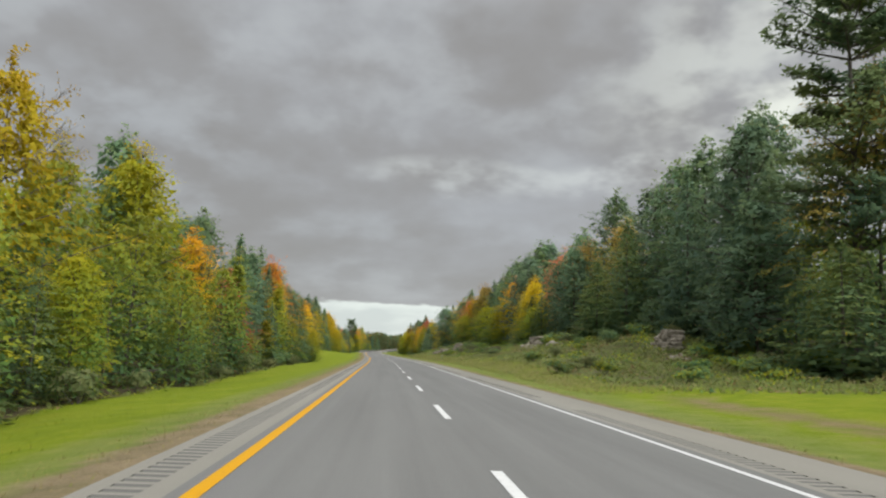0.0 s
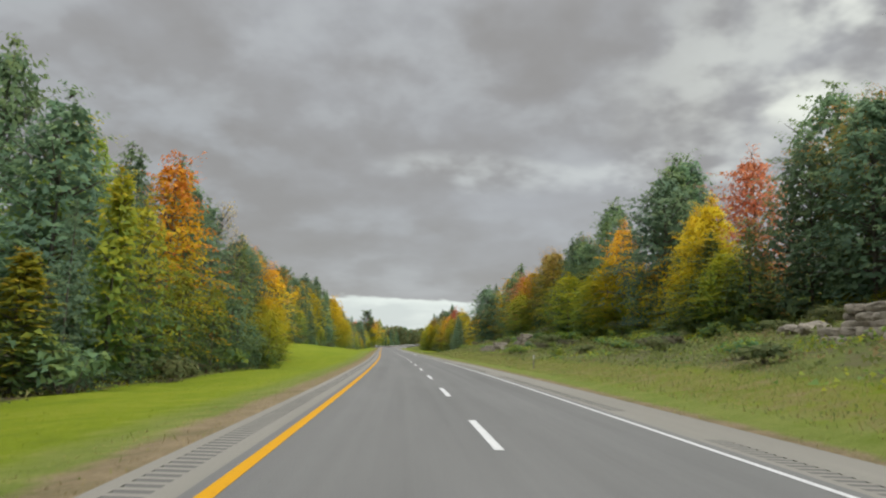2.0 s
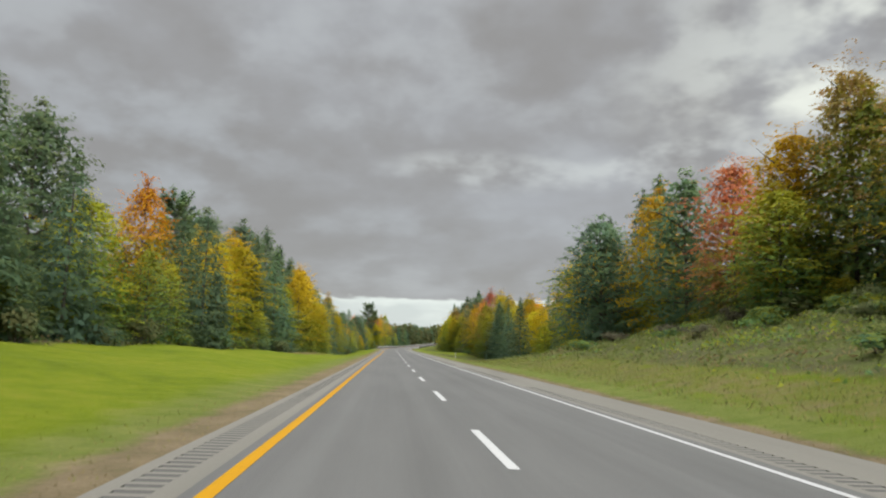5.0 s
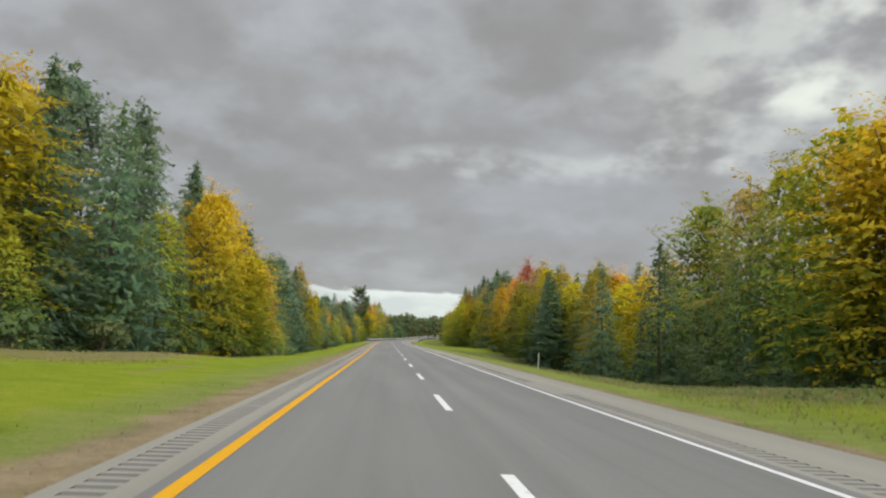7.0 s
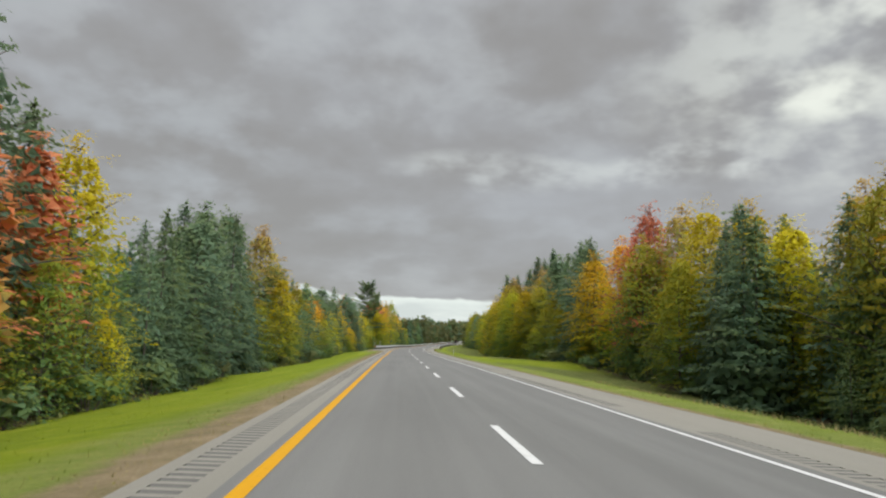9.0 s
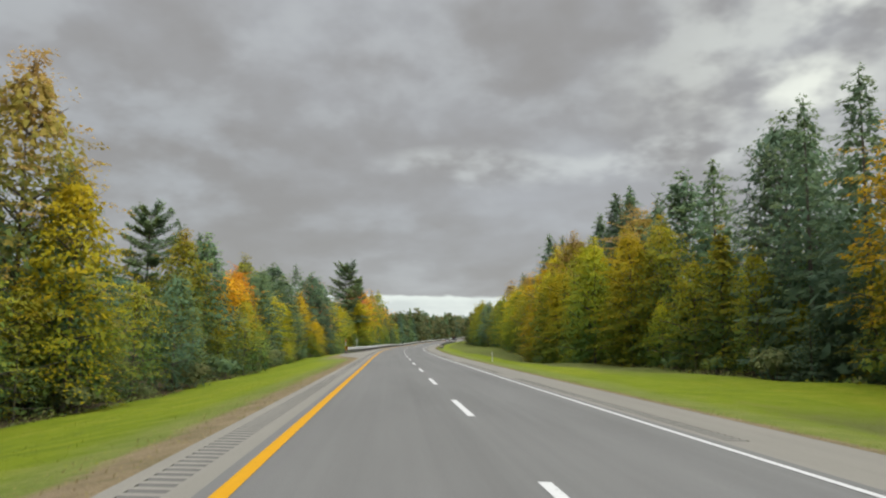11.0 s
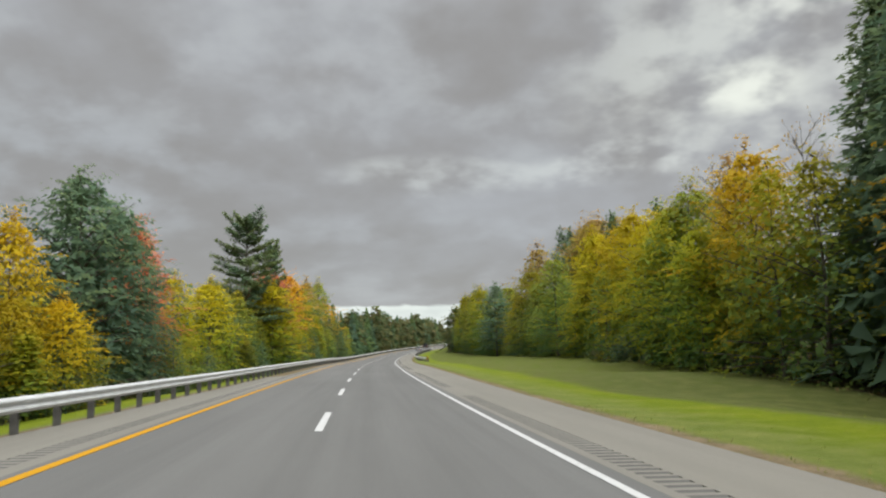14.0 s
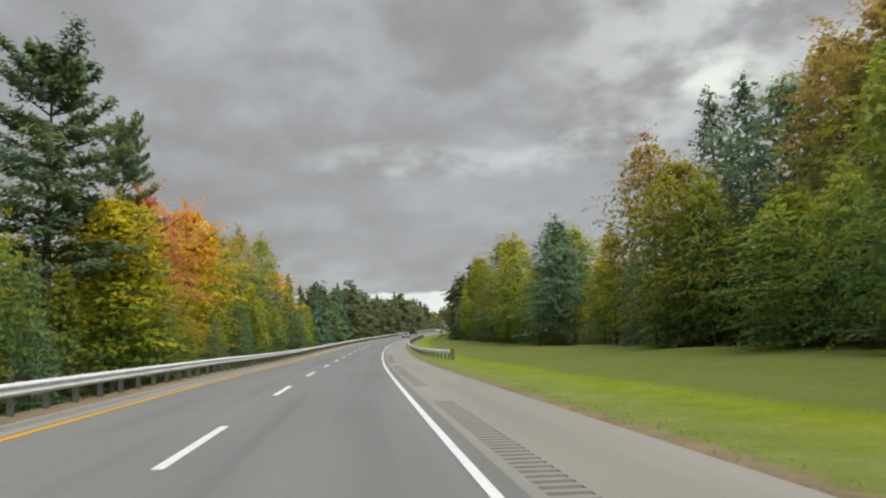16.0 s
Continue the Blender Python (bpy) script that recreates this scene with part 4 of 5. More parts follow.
def edge_trees(side, row):
    """The trees along one stretch of the forest edge: kind letter, metres along, metres out, height of the tip, width of the crown where it shows."""
    for word in row.split():
        kind, tones = MEANS[word[0]]
        s, u, top, *wide = (float(q) for q in word[1:].split(","))
        if word[0] == "D" and int(s) % 5 < 2:
            kind = "soft_pine"
        STANDING.append((s, side * u, kind))
        if top > 7.5:
            CANOPY.append((s, side * u, top))
        if word[0] in "YANRLOUEHT":
            SHOWN.append((s, side))
        if word[0] == "H":
            OPEN.append((s, side))
        if s > 690:
            mass("far", "far_fir" if kind in ("fir", "hemlock", "soft_pine") else "far_tree", pick.choice(["dull", "dull", "fir"]), s, side * u, top)
            continue
        if kind == "maple" and top - float(ground_height(s, side * u)) < 6.5:
            kind = "young_maple"
        plant(kind, pick.choice(tones), s, side * u, top, 1.0, wide[0] if wide else 0)


# left edge, 37 to 115 m
edge_trees(-1, "L37,15.0,5.4,3.2 A40,20.5,15.1,4.2 G50,22.0,13.3,4.1 B52,24.5,18.5,2.4 L60,20.5,16.1,5.5 L63,22.0,16.5,7.6 K71,26.0,20.1,3.9 N78,21.0,12.5,4.4 D80,22.0,12.1 H85,18.6,9.6,5.0 D92,20.0,10.5 K97,27.1,17.5,3.5 D102,21.0,15.8 D115,22.0,15.8")
# left edge, 122 to 162 m
edge_trees(-1, "D122,20.0,14.0 G126,25.4,17.1,5.3 K127,32.0,23.3,7.0 D132,24.3,17.1,4.5 T134,21.3,17.0,5.1 D141,22.0,16.1 L148,14.5,4.9,3.4 D153,26.2,21.1,3.6 O154,16.8,4.5,4.4 Y156,15.0,5.8,3.1 L158,17.2,6.2,4.4 D160,24.9,17.6,7.0 B160,23.0,18.5,4.5 B162,21.5,15.2,2.7")
# left edge, 163 to 252 m
edge_trees(-1, "A163,17.6,7.1,3.5 D166,21.9,14.5,4.7 D171,21.4,13.5,4.1 N172,18.5,11.9,5.3 N188,25.7,15.4,5.2 N193,25.0,15.7,7.5 N197,25.7,16.7,8.5 D208,22.0,14.9 D218,22.0,13.6 L227,24.6,12.4,6.8 K230,30.3,20.3,5.8 D243,22.0,14.6 N248,27.5,18.4,6.2 D252,22.0,16.0")
# left edge, 263 to 309 m
edge_trees(-1, "A263,25.5,15.4,7.3 L266,24.3,15.2,8.3 P268,30.2,21.1,3.2 N270,24.9,13.8,3.3 D273,29.8,19.0,2.6 D276,28.6,20.0,4.6 A277,23.5,15.8,6.6 F281,22.0,17.3 D287,20.0,16.6 A287,27.0,18.8,7.0 D295,27.2,21.8,4.5 D304,24.6,21.8,6.3 D308,25.3,22.3,9.2 A309,19.0,15.6,5.6")
# left edge, 314 to 351 m
edge_trees(-1, "F314,21.9,17.4,4.3 L315,17.4,7.2,5.0 L316,16.3,10.0,2.7 A319,20.6,17.1,3.9 O323,17.1,10.5,2.3 F328,25.8,21.8,3.4 O329,21.8,14.3,3.8 E330,17.0,9.5,3.2 D335,21.0,15.8 E341,20.1,11.2,4.2 F342,25.3,20.6,5.8 A343,16.9,2.4,2.9 L347,20.9,12.5,4.7 F351,25.7,15.6,3.1")
# left edge, 358 to 449 m
edge_trees(-1, "D358,19.0,10.4 D364,20.0,10.0 D370,20.0,11.9 D377,27.1,12.4,4.3 D384,20.0,14.4 D392,27.8,17.1,5.2 D400,27.5,18.4,4.8 D410,27.0,19.6,5.5 A413,19.4,11.0,4.4 U414,22.8,17.9,3.9 D418,22.0,13.0 O442,21.4,11.7,3.9 D445,20.0,11.8 P449,27.0,15.6,3.0")
# left edge, 457 to 518 m
edge_trees(-1, "D457,26.3,14.8,3.5 N460,21.3,9.6,5.6 D462,25.4,14.3,3.8 N464,21.2,10.8,5.8 D470,20.0,10.5 A477,16.5,1.4,2.2 L479,19.7,8.4,5.5 A483,22.2,9.2,3.3 K492,20.0,11.7 G499,27.8,16.0,5.0 K509,26.8,14.6,4.2 A514,19.0,5.5,4.0 A518,17.9,5.5,4.8 K518,26.4,16.6,7.2")
# left edge, 518 to 619 m
edge_trees(-1, "A518,21.1,11.0,3.8 D526,20.0,15.4 D531,19.0,14.0 D539,25.5,18.4,8.6 R541,21.0,14.6,4.0 R550,24.1,16.1,4.1 L556,21.6,11.1,3.7 A564,19.4,11.1,8.7 D571,20.0,10.5 G579,19.0,10.7 G586,24.3,13.3,4.8 A594,16.6,13.7,9.7 R611,20.0,17.7,5.0 R619,22.3,18.7,5.5")
# left edge, 628 to 800 m
edge_trees(-1, "N628,19.9,19.1,8.9 O641,20.0,18.4 U658,20.2,20.6,5.5 G674,19.9,21.3,15.5 N685,20.0,16.0 O722,19.0,14.0 D787,20.0,16.0 G800,21.0,16.5")
# right edge, 43 to 114 m
edge_trees(1, "A550,26.0,14.6,4.2 K187,29.5,19.9,5.1 K191,29.5,19.9,4.2 U207,28.5,21.0,4.9 M43,23.7,8.7,5.6 U48,29.3,21.1,3.2 D55,25.0,14.0 K60,27.0,21.8 K66,31.5,24.9,6.8 D72,27.0,20.5 K78,31.6,25.0,5.4 M84,25.1,17.3,5.2 K85,31.6,24.9,5.6 M92,24.1,13.7,4.7 K93,31.6,23.7,4.4 U101,30.6,20.5,3.5 K111,32.7,26.9,5.8 K114,27.2,18.6,5.3")
# right edge, 119 to 159 m
edge_trees(1, "U119,30.7,20.6,3.1 K121,27.2,17.7,4.3 M125,24.7,11.7,5.0 K125,31.7,23.3,5.0 O128,24.2,10.4,7.9 M131,24.3,12.1,5.0 A133,25.3,15.7,3.9 M135,24.8,10.0,4.8 A136,25.3,15.4,4.5 R139,32.0,21.7,6.8 K151,28.0,22.2 N152,28.0,13.3,4.0 K157,31.8,25.9,7.9 K159,34.0,26.7,9.0")
# right edge, 164 to 218 m
edge_trees(1, "A164,25.4,13.7,3.1 N165,27.9,18.9,4.3 L167,24.4,12.5,5.4 D173,28.0,21.8 L174,27.0,13.9,6.0 L180,24.4,13.7,7.4 K182,31.9,25.6,7.2 D192,28.0,20.7 B201,33.0,23.6,3.6 K205,33.0,23.7,5.7 A209,30.0,20.3,3.1 G216,30.0,19.6,7.8 U218,30.0,22.6,4.6 O218,24.5,13.2,6.9")
# right edge, 222 to 307 m
edge_trees(1, "A222,28.0,18.6,4.8 R232,28.0,18.8,5.5 D240,27.0,19.4 A251,28.2,20.4,7.4 D256,23.0,17.6 D262,32.5,24.3,6.1 D262,26.0,18.6 D269,32.7,23.7,7.4 A279,29.0,17.0,5.6 A281,32.1,18.8,3.7 O285,30.2,18.4,4.5 D294,20.0,10.1 G299,33.9,19.1,7.3 U307,34.2,19.2,4.6")
# right edge, 313 to 365 m
edge_trees(1, "D313,21.0,10.0 G318,34.7,19.1,8.1 A326,30.3,11.3,4.5 U331,35.0,14.2,4.2 A332,30.1,10.5,4.7 D342,35.0,13.8,4.1 N343,32.8,13.2,3.1 A343,30.7,12.6,5.1 O354,32.6,15.0,5.4 D358,32.1,13.9,7.2 U359,34.1,15.1,4.3 D363,27.2,12.8,3.9 D364,26.6,14.0,5.1 A365,31.3,13.2,2.8")
# right edge, 368 to 426 m
edge_trees(1, "F368,26.9,13.0,2.6 D369,32.9,14.3,6.4 A371,30.6,15.8,5.8 D373,30.2,15.8,9.0 L373,24.7,11.0,3.7 A378,29.4,17.2,5.1 U387,30.3,18.5,6.0 O388,26.2,14.7,6.6 R392,28.0,19.4,3.4 N397,26.3,16.1,5.3 A405,24.8,15.0,7.8 D412,26.0,18.0 D418,26.0,18.2 D426,29.0,19.6,5.3")
# right edge, 438 to 472 m
edge_trees(1, "O438,23.4,13.3,5.1 D438,28.6,19.0,5.1 L440,21.0,12.4,4.3 D445,28.4,19.3,4.1 L449,19.9,12.6,6.4 L454,20.8,13.5,5.0 U455,27.3,17.1,5.4 F455,29.3,18.3,2.7 B461,29.2,19.5,2.5 L463,19.7,11.2,4.7 F465,29.2,20.7,2.3 L466,19.7,11.0,4.0 F468,28.2,21.6,4.8 F472,27.1,19.3,4.6")
# right edge, 474 to 519 m
edge_trees(1, "U474,24.0,17.0,4.0 O476,24.1,16.8,6.0 F480,34.0,25.0,5.5 L481,23.0,15.7,5.6 A482,19.6,6.8,4.6 A492,23.4,14.7,6.0 F498,25.0,20.2 F503,27.0,19.6,5.4 F505,28.8,20.9,5.4 A511,23.7,13.3,6.8 L513,21.1,8.8,3.6 B514,29.1,16.3,2.1 G518,23.2,12.7,3.5 O519,22.2,11.5,3.9")
# right edge, 522 to 569 m
edge_trees(1, "U522,28.3,15.0,2.9 L524,22.8,11.5,3.6 B527,29.4,17.1,3.6 D532,26.3,14.1,2.5 B533,29.9,15.6,3.0 L535,25.2,14.0,5.6 A546,27.5,14.7,4.1 L551,26.3,10.7,5.3 L552,23.7,6.6,4.5 L553,26.5,11.1,5.4 G562,24.0,13.4 F567,33.7,19.2,3.0 G569,25.9,9.0,5.2 F569,33.9,19.8,3.1")
# right edge, 573 to 642 m
edge_trees(1, "U573,32.9,20.5,3.3 G574,25.9,9.0,6.1 U579,32.9,20.5,5.3 G585,26.2,12.5,5.8 D586,33.7,19.7,3.6 O589,26.2,14.6,7.8 D592,33.6,21.6,3.5 D598,33.5,22.5,3.9 U607,30.8,21.3,5.5 A609,27.1,12.1,4.0 D620,24.0,15.0 G628,27.7,15.2,8.5 G628,23.2,10.0,6.4 O642,23.0,16.0")
# right edge, 654 to 700 m
edge_trees(1, "G654,23.0,17.2 D668,26.2,17.3,7.0 O676,21.0,16.6 O700,22.0,17.0")
# the emergent pines
plant("pine", "pine", 592, -20.4, 25.2, 1.05)
plant("pine", "pine", 600, -17.8, 21.6, 0.62)
plant("pine", "pine", 48, 28, 30, 1.0)


def envelope(s, left):
    """Height of the canopy: the mean of the edge trees that stand near."""
    total, share = 17.0 * 0.02, 0.02
    for a, u, top in CANOPY:
        if (u < 0) == left and abs(a - s) < 24:
            k = math.exp(-((a - s) / 8.0) ** 2)
            total, share = total + k * top, share + k
    return total / share


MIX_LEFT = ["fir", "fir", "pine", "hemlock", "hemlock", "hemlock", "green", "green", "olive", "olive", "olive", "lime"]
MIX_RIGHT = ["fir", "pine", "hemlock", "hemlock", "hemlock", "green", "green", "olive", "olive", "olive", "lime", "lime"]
for side in (-1, 1):
    left = side < 0
    edge, mix = (tree_left, MIX_LEFT) if left else (tree_right, MIX_RIGHT)
    # front row: lower growth that closes the edge
    s = 14.0
    while s < 690:
        s += pick.uniform(3.2, 5.4)
        if left and 440 < s < 640:
            u = edge(s) + pick.uniform(-0.5, 2.0)
        else:
            u = edge(s) + pick.uniform(0.3, 2.6)
        if any(c == side and -11 < s - a < 3 for a, c in OPEN):
            continue      # nothing grows in front of the scarlet tree
        top = envelope(s, left) * pick.uniform(0.34, 0.66)
        if any(abs(s - a) < 2.6 and c * side > 0 and abs(c) < u + 4.5 for a, c, d in STANDING):
            top *= 0.5
        elif any(abs(s - a) < 4.2 and c == side for a, c in SHOWN):
            top *= 0.55
        tone = pick.choice(mix)
        if left and s < 78 and pick.random() < 0.88:
            tone = pick.choice(["green", "lime", "olive", "hemlock", "green"])
        dark = (left and 345 < s < 405) or (not left and 36 < s < 112) or (not left and 262 < s < 315)
        if dark and pick.random() < 0.85:
            tone = "fir" if pick.random() < 0.6 else "hemlock"
        kind = "young_hemlock" if tone in ("fir", "hemlock") else ("slender" if s > 70 and pick.random() < 0.22 else "young_maple")
        g = float(ground_height(s, side * u))
        plant(kind, tone, s, side * u, max(top, g + 2.4), 0.9)
    # two rows behind
    for back, pitch in ((9.0, 6.6), (15.0, 11.0)):
        s = 12.0
        while s < 690:
            s += pitch * pick.uniform(0.75, 1.25)
            u = edge(s) + back + pick.uniform(-1.2, 1.2)
            tone = pick.choice(mix[:9])
            kind = "fir_back" if tone in ("fir", "hemlock") else "maple_back"
            mass("near", kind, tone, s, side * u, envelope(s, left) * pick.uniform(0.60, 0.82))
    # the far stretch
    for back in (1.0, 7.0):
        s = 690.0
        while s < 1010:
            s += pick.uniform(5.0, 8.0)
            u = edge(s) + back + pick.uniform(-1, 1.5)
            tone = pick.choice(["fir", "dull", "fir", "dull", "dull", "hemlock"])
            kind = "far_fir" if tone in ("fir", "hemlock") else "far_tree"
            mass("far", kind, tone, s, side * u, envelope(s, left) * pick.uniform(0.7, 1.0))
    # bushes along the edge
    s = 12.0
    while s < 560:
        s += pick.uniform(7.0, 14.0)
        u = edge(s) - pick.uniform(0.0, 1.0)
        g = float(ground_height(s, side * u))
        plant("bush", pick.choice(["scrub", "olive", "green", "hemlock", "scrub"]), s, side * u, g + pick.uniform(0.8, 2.4), pick.uniform(0.8, 1.3))


for where, label in (("near", "mixed autumn woods in green, olive and gold behind the edge"), ("far", "distant mixed woods along the far bends of the road")):
    bag = MASS[where]
    tagged(new("woods", loose_mesh("woods", np.concatenate(bag[0]), [LEAVES[q] for q in TONES] + [BARK], np.concatenate(bag[1]), None, np.concatenate(bag[2]))), label, "woods", kind="stuff")


def deep_woods(side, name):
    """The closed mass of the woods behind the rows, and the wooded rise at the end of the view."""
    rng = np.random.default_rng(5 + side)
    edge = tree_left if side < 0 else tree_right
    n = 26000
    s = rng.uniform(-30, 1010, n)
    out = 14 + 110 * rng.uniform(0, 1, n) ** 2.2
    u = side * (edge(s) + out)
    top = np.array([envelope(q, side < 0) for q in s]) * (0.70 + 0.12 * np.sin(s * 0.9 + u) + 0.1 * np.sin(s * 0.37 - 1.3 * u))
    z = ground_height(s, u) + rng.uniform(0.02, 1, n) ** np.where(out > 35, 0.5, 1.0) * np.maximum(top - ground_height(s, u), 1)
    c = place(s, u, z)
    v = leaves(rng, c, rng.normal(size=(n, 3)) + np.array([0, 0, 0.6]), (0.9 + 0.05 * (out - 14)) * rng.uniform(0.6, 1.3, n), 1.4)
    tint = np.sin(s * 0.31 + u * 0.2) + np.sin(u * 0.43 - s * 0.11) + rng.normal(0, 0.5, n)
    return tagged(new(name, loose_mesh(name, v, [LEAVES["hemlock"], LEAVES["dull"], LEAVES["olive"], LEAVES["gold"]], np.digitize(tint, [0.3, 1.1, 1.8]))), "dense green woods with autumn colour behind the roadside trees", "woods", kind="stuff")


deep_woods(-1, "woods")
deep_woods(1, "woods")


def far_ridge():
    rng = np.random.default_rng(77)
    n = 9000
    s = rng.uniform(1015, 1120, n)
    u = rng.uniform(-170, 150, n)
    top = 15 + 3 * np.sin(u * 0.13) + 2 * np.sin(u * 0.41 + s * 0.2)
    c = place(s, u, ground_height(s, u) + rng.uniform(0, 1, n) ** 0.7 * top)
    v = leaves(rng, c, rng.normal(size=(n, 3)) + np.array([0, 0, 0.5]), 3.0 * rng.uniform(0.6, 1.3, n), 1.3)
    return tagged(new("woods", loose_mesh("woods", v, [LEAVES["dull"]])), "distant woods in olive autumn colour closing the valley", "woods", kind="stuff")


far_ridge()

# ---- weeds and rough growth ----
def rough_growth():
    """Rough weeds on the bank, along the forest edge and in the unmown strips."""
    rng = np.random.default_rng(21)
    s = rng.uniform(34, 262, 150000)
    u = RIGHT_EDGE + 3.4 + rng.uniform(0, 1, len(s)) ** 0.85 * (tree_right(s) - RIGHT_EDGE - 2.6)
    clump = np.sin(s * 0.9 + 2 * np.sin(u * 0.7)) + np.sin(u * 1.3 + 1.7 * np.sin(s * 0.5)) + 0.6 * np.sin(s * 2.3 - u * 1.9)
    keep = rng.random(len(s)) < np.clip(0.5 + 0.22 * clump, 0.15, 1) * np.clip((u - RIGHT_EDGE - 3.5) / 5, 0.05, 1)
    tall = 0.16 + 0.22 * np.clip(clump + 0.6, 0, 2.4) * np.clip((u - RIGHT_EDGE - 4) / 7, 0.1, 1)
    s, u, tall = s[keep], u[keep], tall[keep]
    s2 = rng.uniform(10, 600, 16000)
    left = rng.random(len(s2)) < 0.5
    u2 = np.where(left, -tree_left(s2) + rng.uniform(-1.5, 1.2, len(s2)), tree_right(s2) - rng.uniform(-1.5, 1.2, len(s2)))
    s, u = np.concatenate([s, s2]), np.concatenate([u, u2])
    tall = np.concatenate([tall, rng.uniform(0.1, 0.4, len(s2))])
    c = place(s, u, ground_height(s, u) + rng.uniform(0.0, 1, len(s)) * tall)
    v = leaves(rng, c, rng.normal(0, 1, (len(s), 3)) + np.array([0, 0, 0.9]), 0.17 * rng.uniform(0.6, 1.4, len(s)), 1.6)
    tint = np.sin(s * 0.31 + 1.4 * np.sin(u * 0.45)) + np.sin(u * 0.8 + s * 0.13) + rng.normal(0, 0.6, len(s))
    index = np.where(tint > 1.2, 1, np.where(tint < -1.9, 2, 0))
    return tagged(new("weeds", loose_mesh("weeds", v, [LEAVES["weed"], LEAVES["lime"], LEAVES["straw"]], index, np.tile([[0.0, 0.0, 1.0]], (len(s), 1)))), "rough green, straw and grey-brown weeds on the bank and forest edge", "weeds", kind="stuff")


rough_growth()


def verge_grass():
    """Tufts of grass: straw along the pavement's edges, green on the mown verges, taller dry grass on the foot of the bank."""
    rng = np.random.default_rng(44)
    strips = []
    for n, lo, hi, near, far, tall, dry in ((30000, -10, 560, LEFT_EDGE - 0.05, LEFT_EDGE - 1.6, 0.065, 0.85), (40000, -10, 470, LEFT_EDGE - 1.3, LEFT_EDGE - 9.0, 0.06, 0.05),
                                            (16000, -10, 620, RIGHT_EDGE + 0.05, RIGHT_EDGE + 0.8, 0.08, 0.45), (24000, 30, 620, RIGHT_EDGE + 0.7, RIGHT_EDGE + 6.0, 0.06, 0.08),
                                            (70000, 36, 262, RIGHT_EDGE + 1.4, RIGHT_EDGE + 6.4, 0.12, 0.30), (16000, 255, 345, RIGHT_EDGE + 2.0, RIGHT_EDGE + 9.0, 0.14, 0.4), (9000, 262, 312, LEFT_EDGE - 5.5, LEFT_EDGE - 11.5, 0.09, 0.85)):
        s = rng.uniform(lo, hi, n)
        u = near + (far - near) * rng.uniform(0, 1, n)
        strips.append((s, u, tall * rng.uniform(0.5, 1.4, n), rng.random(n) < dry))
    s, u, tall, dry = (np.concatenate(q) for q in zip(*strips))
    u = np.where(u > 5, u + right_edge(s) - RIGHT_EDGE, u)
    fits = (u > -tree_left(s) + 0.5) & (u < tree_right(s)) & ~((u < LEFT_EDGE) & (s > 432))
    s, u, tall, dry = s[fits], u[fits], tall[fits], dry[fits]
    c = place(s, u, ground_height(s, u) - 0.02)
    n = len(s)
    a = rng.uniform(0, 6.283, n)
    side = np.stack([np.cos(a), np.sin(a), 0 * a], -1) * (tall * rng.uniform(0.06, 0.14, n))[:, None]
    tip = np.stack([rng.normal(0, 0.35, n) * tall, rng.normal(0, 0.35, n) * tall, tall], -1)
    v = np.stack([c - side, c + side, c + tip], 1).reshape(-1, 3)
    return tagged(new("grass", loose_mesh("grass", v, [LEAVES["turf"], LEAVES["straw"], LEAVES["weed"]], np.where(dry, 1, np.where(tall > 0.1, 2, 0)), np.tile([[0.0, 0.0, 1.0]], (n, 1)))), "mown green grass with dry straw tufts along the pavement", "grass", kind="stuff")


verge_grass()
# metres along, metres out, size and seed of the rocks on the bank
LEDGES = ((175.5, 16.4, 4.2, 1.6, 7), (180.5, 14.2, 3.2, 0.8, 9), (184.5, 13.0, 2.8, 0.6, 10), (66, 22.6, 4.6, 1.3, 1), (101.5, 18.2, 3.6, 1.3, 5))
BOULDERS = ((70, 24.2, 0.8, 2), (58, 20.5, 0.6, 3), (84, 25, 0.9, 4), (95.5, 16.8, 0.7, 13), (91, 18.6, 0.9, 15), (109, 20.0, 0.8, 14), (120, 24, 0.6, 6), (177.5, 14.4, 0.5, 11), (150, 23, 0.45, 12))
# brush thickens up the bank towards the trees and leaves the rocks bare
for k in range(165):
    s = pick.uniform(40, 256)
    up = pick.random() ** 0.55
    u = RIGHT_EDGE + 4.5 + up * (float(tree_right(s)) - RIGHT_EDGE - 4.5)
    if any(-6.5 < s - q[0] < 3 and -5 < u - q[1] < 1.5 for q in LEDGES + BOULDERS):
        continue
    plant("bush", pick.choice(["scrub", "scrub", "green", "green", "hemlock", "brush", "olive", "lime", "lime"]), s, u, float(ground_height(s, u)) + pick.uniform(0.4, 0.8) + 1.1 * up * pick.random(), pick.uniform(1.1, 1.9))


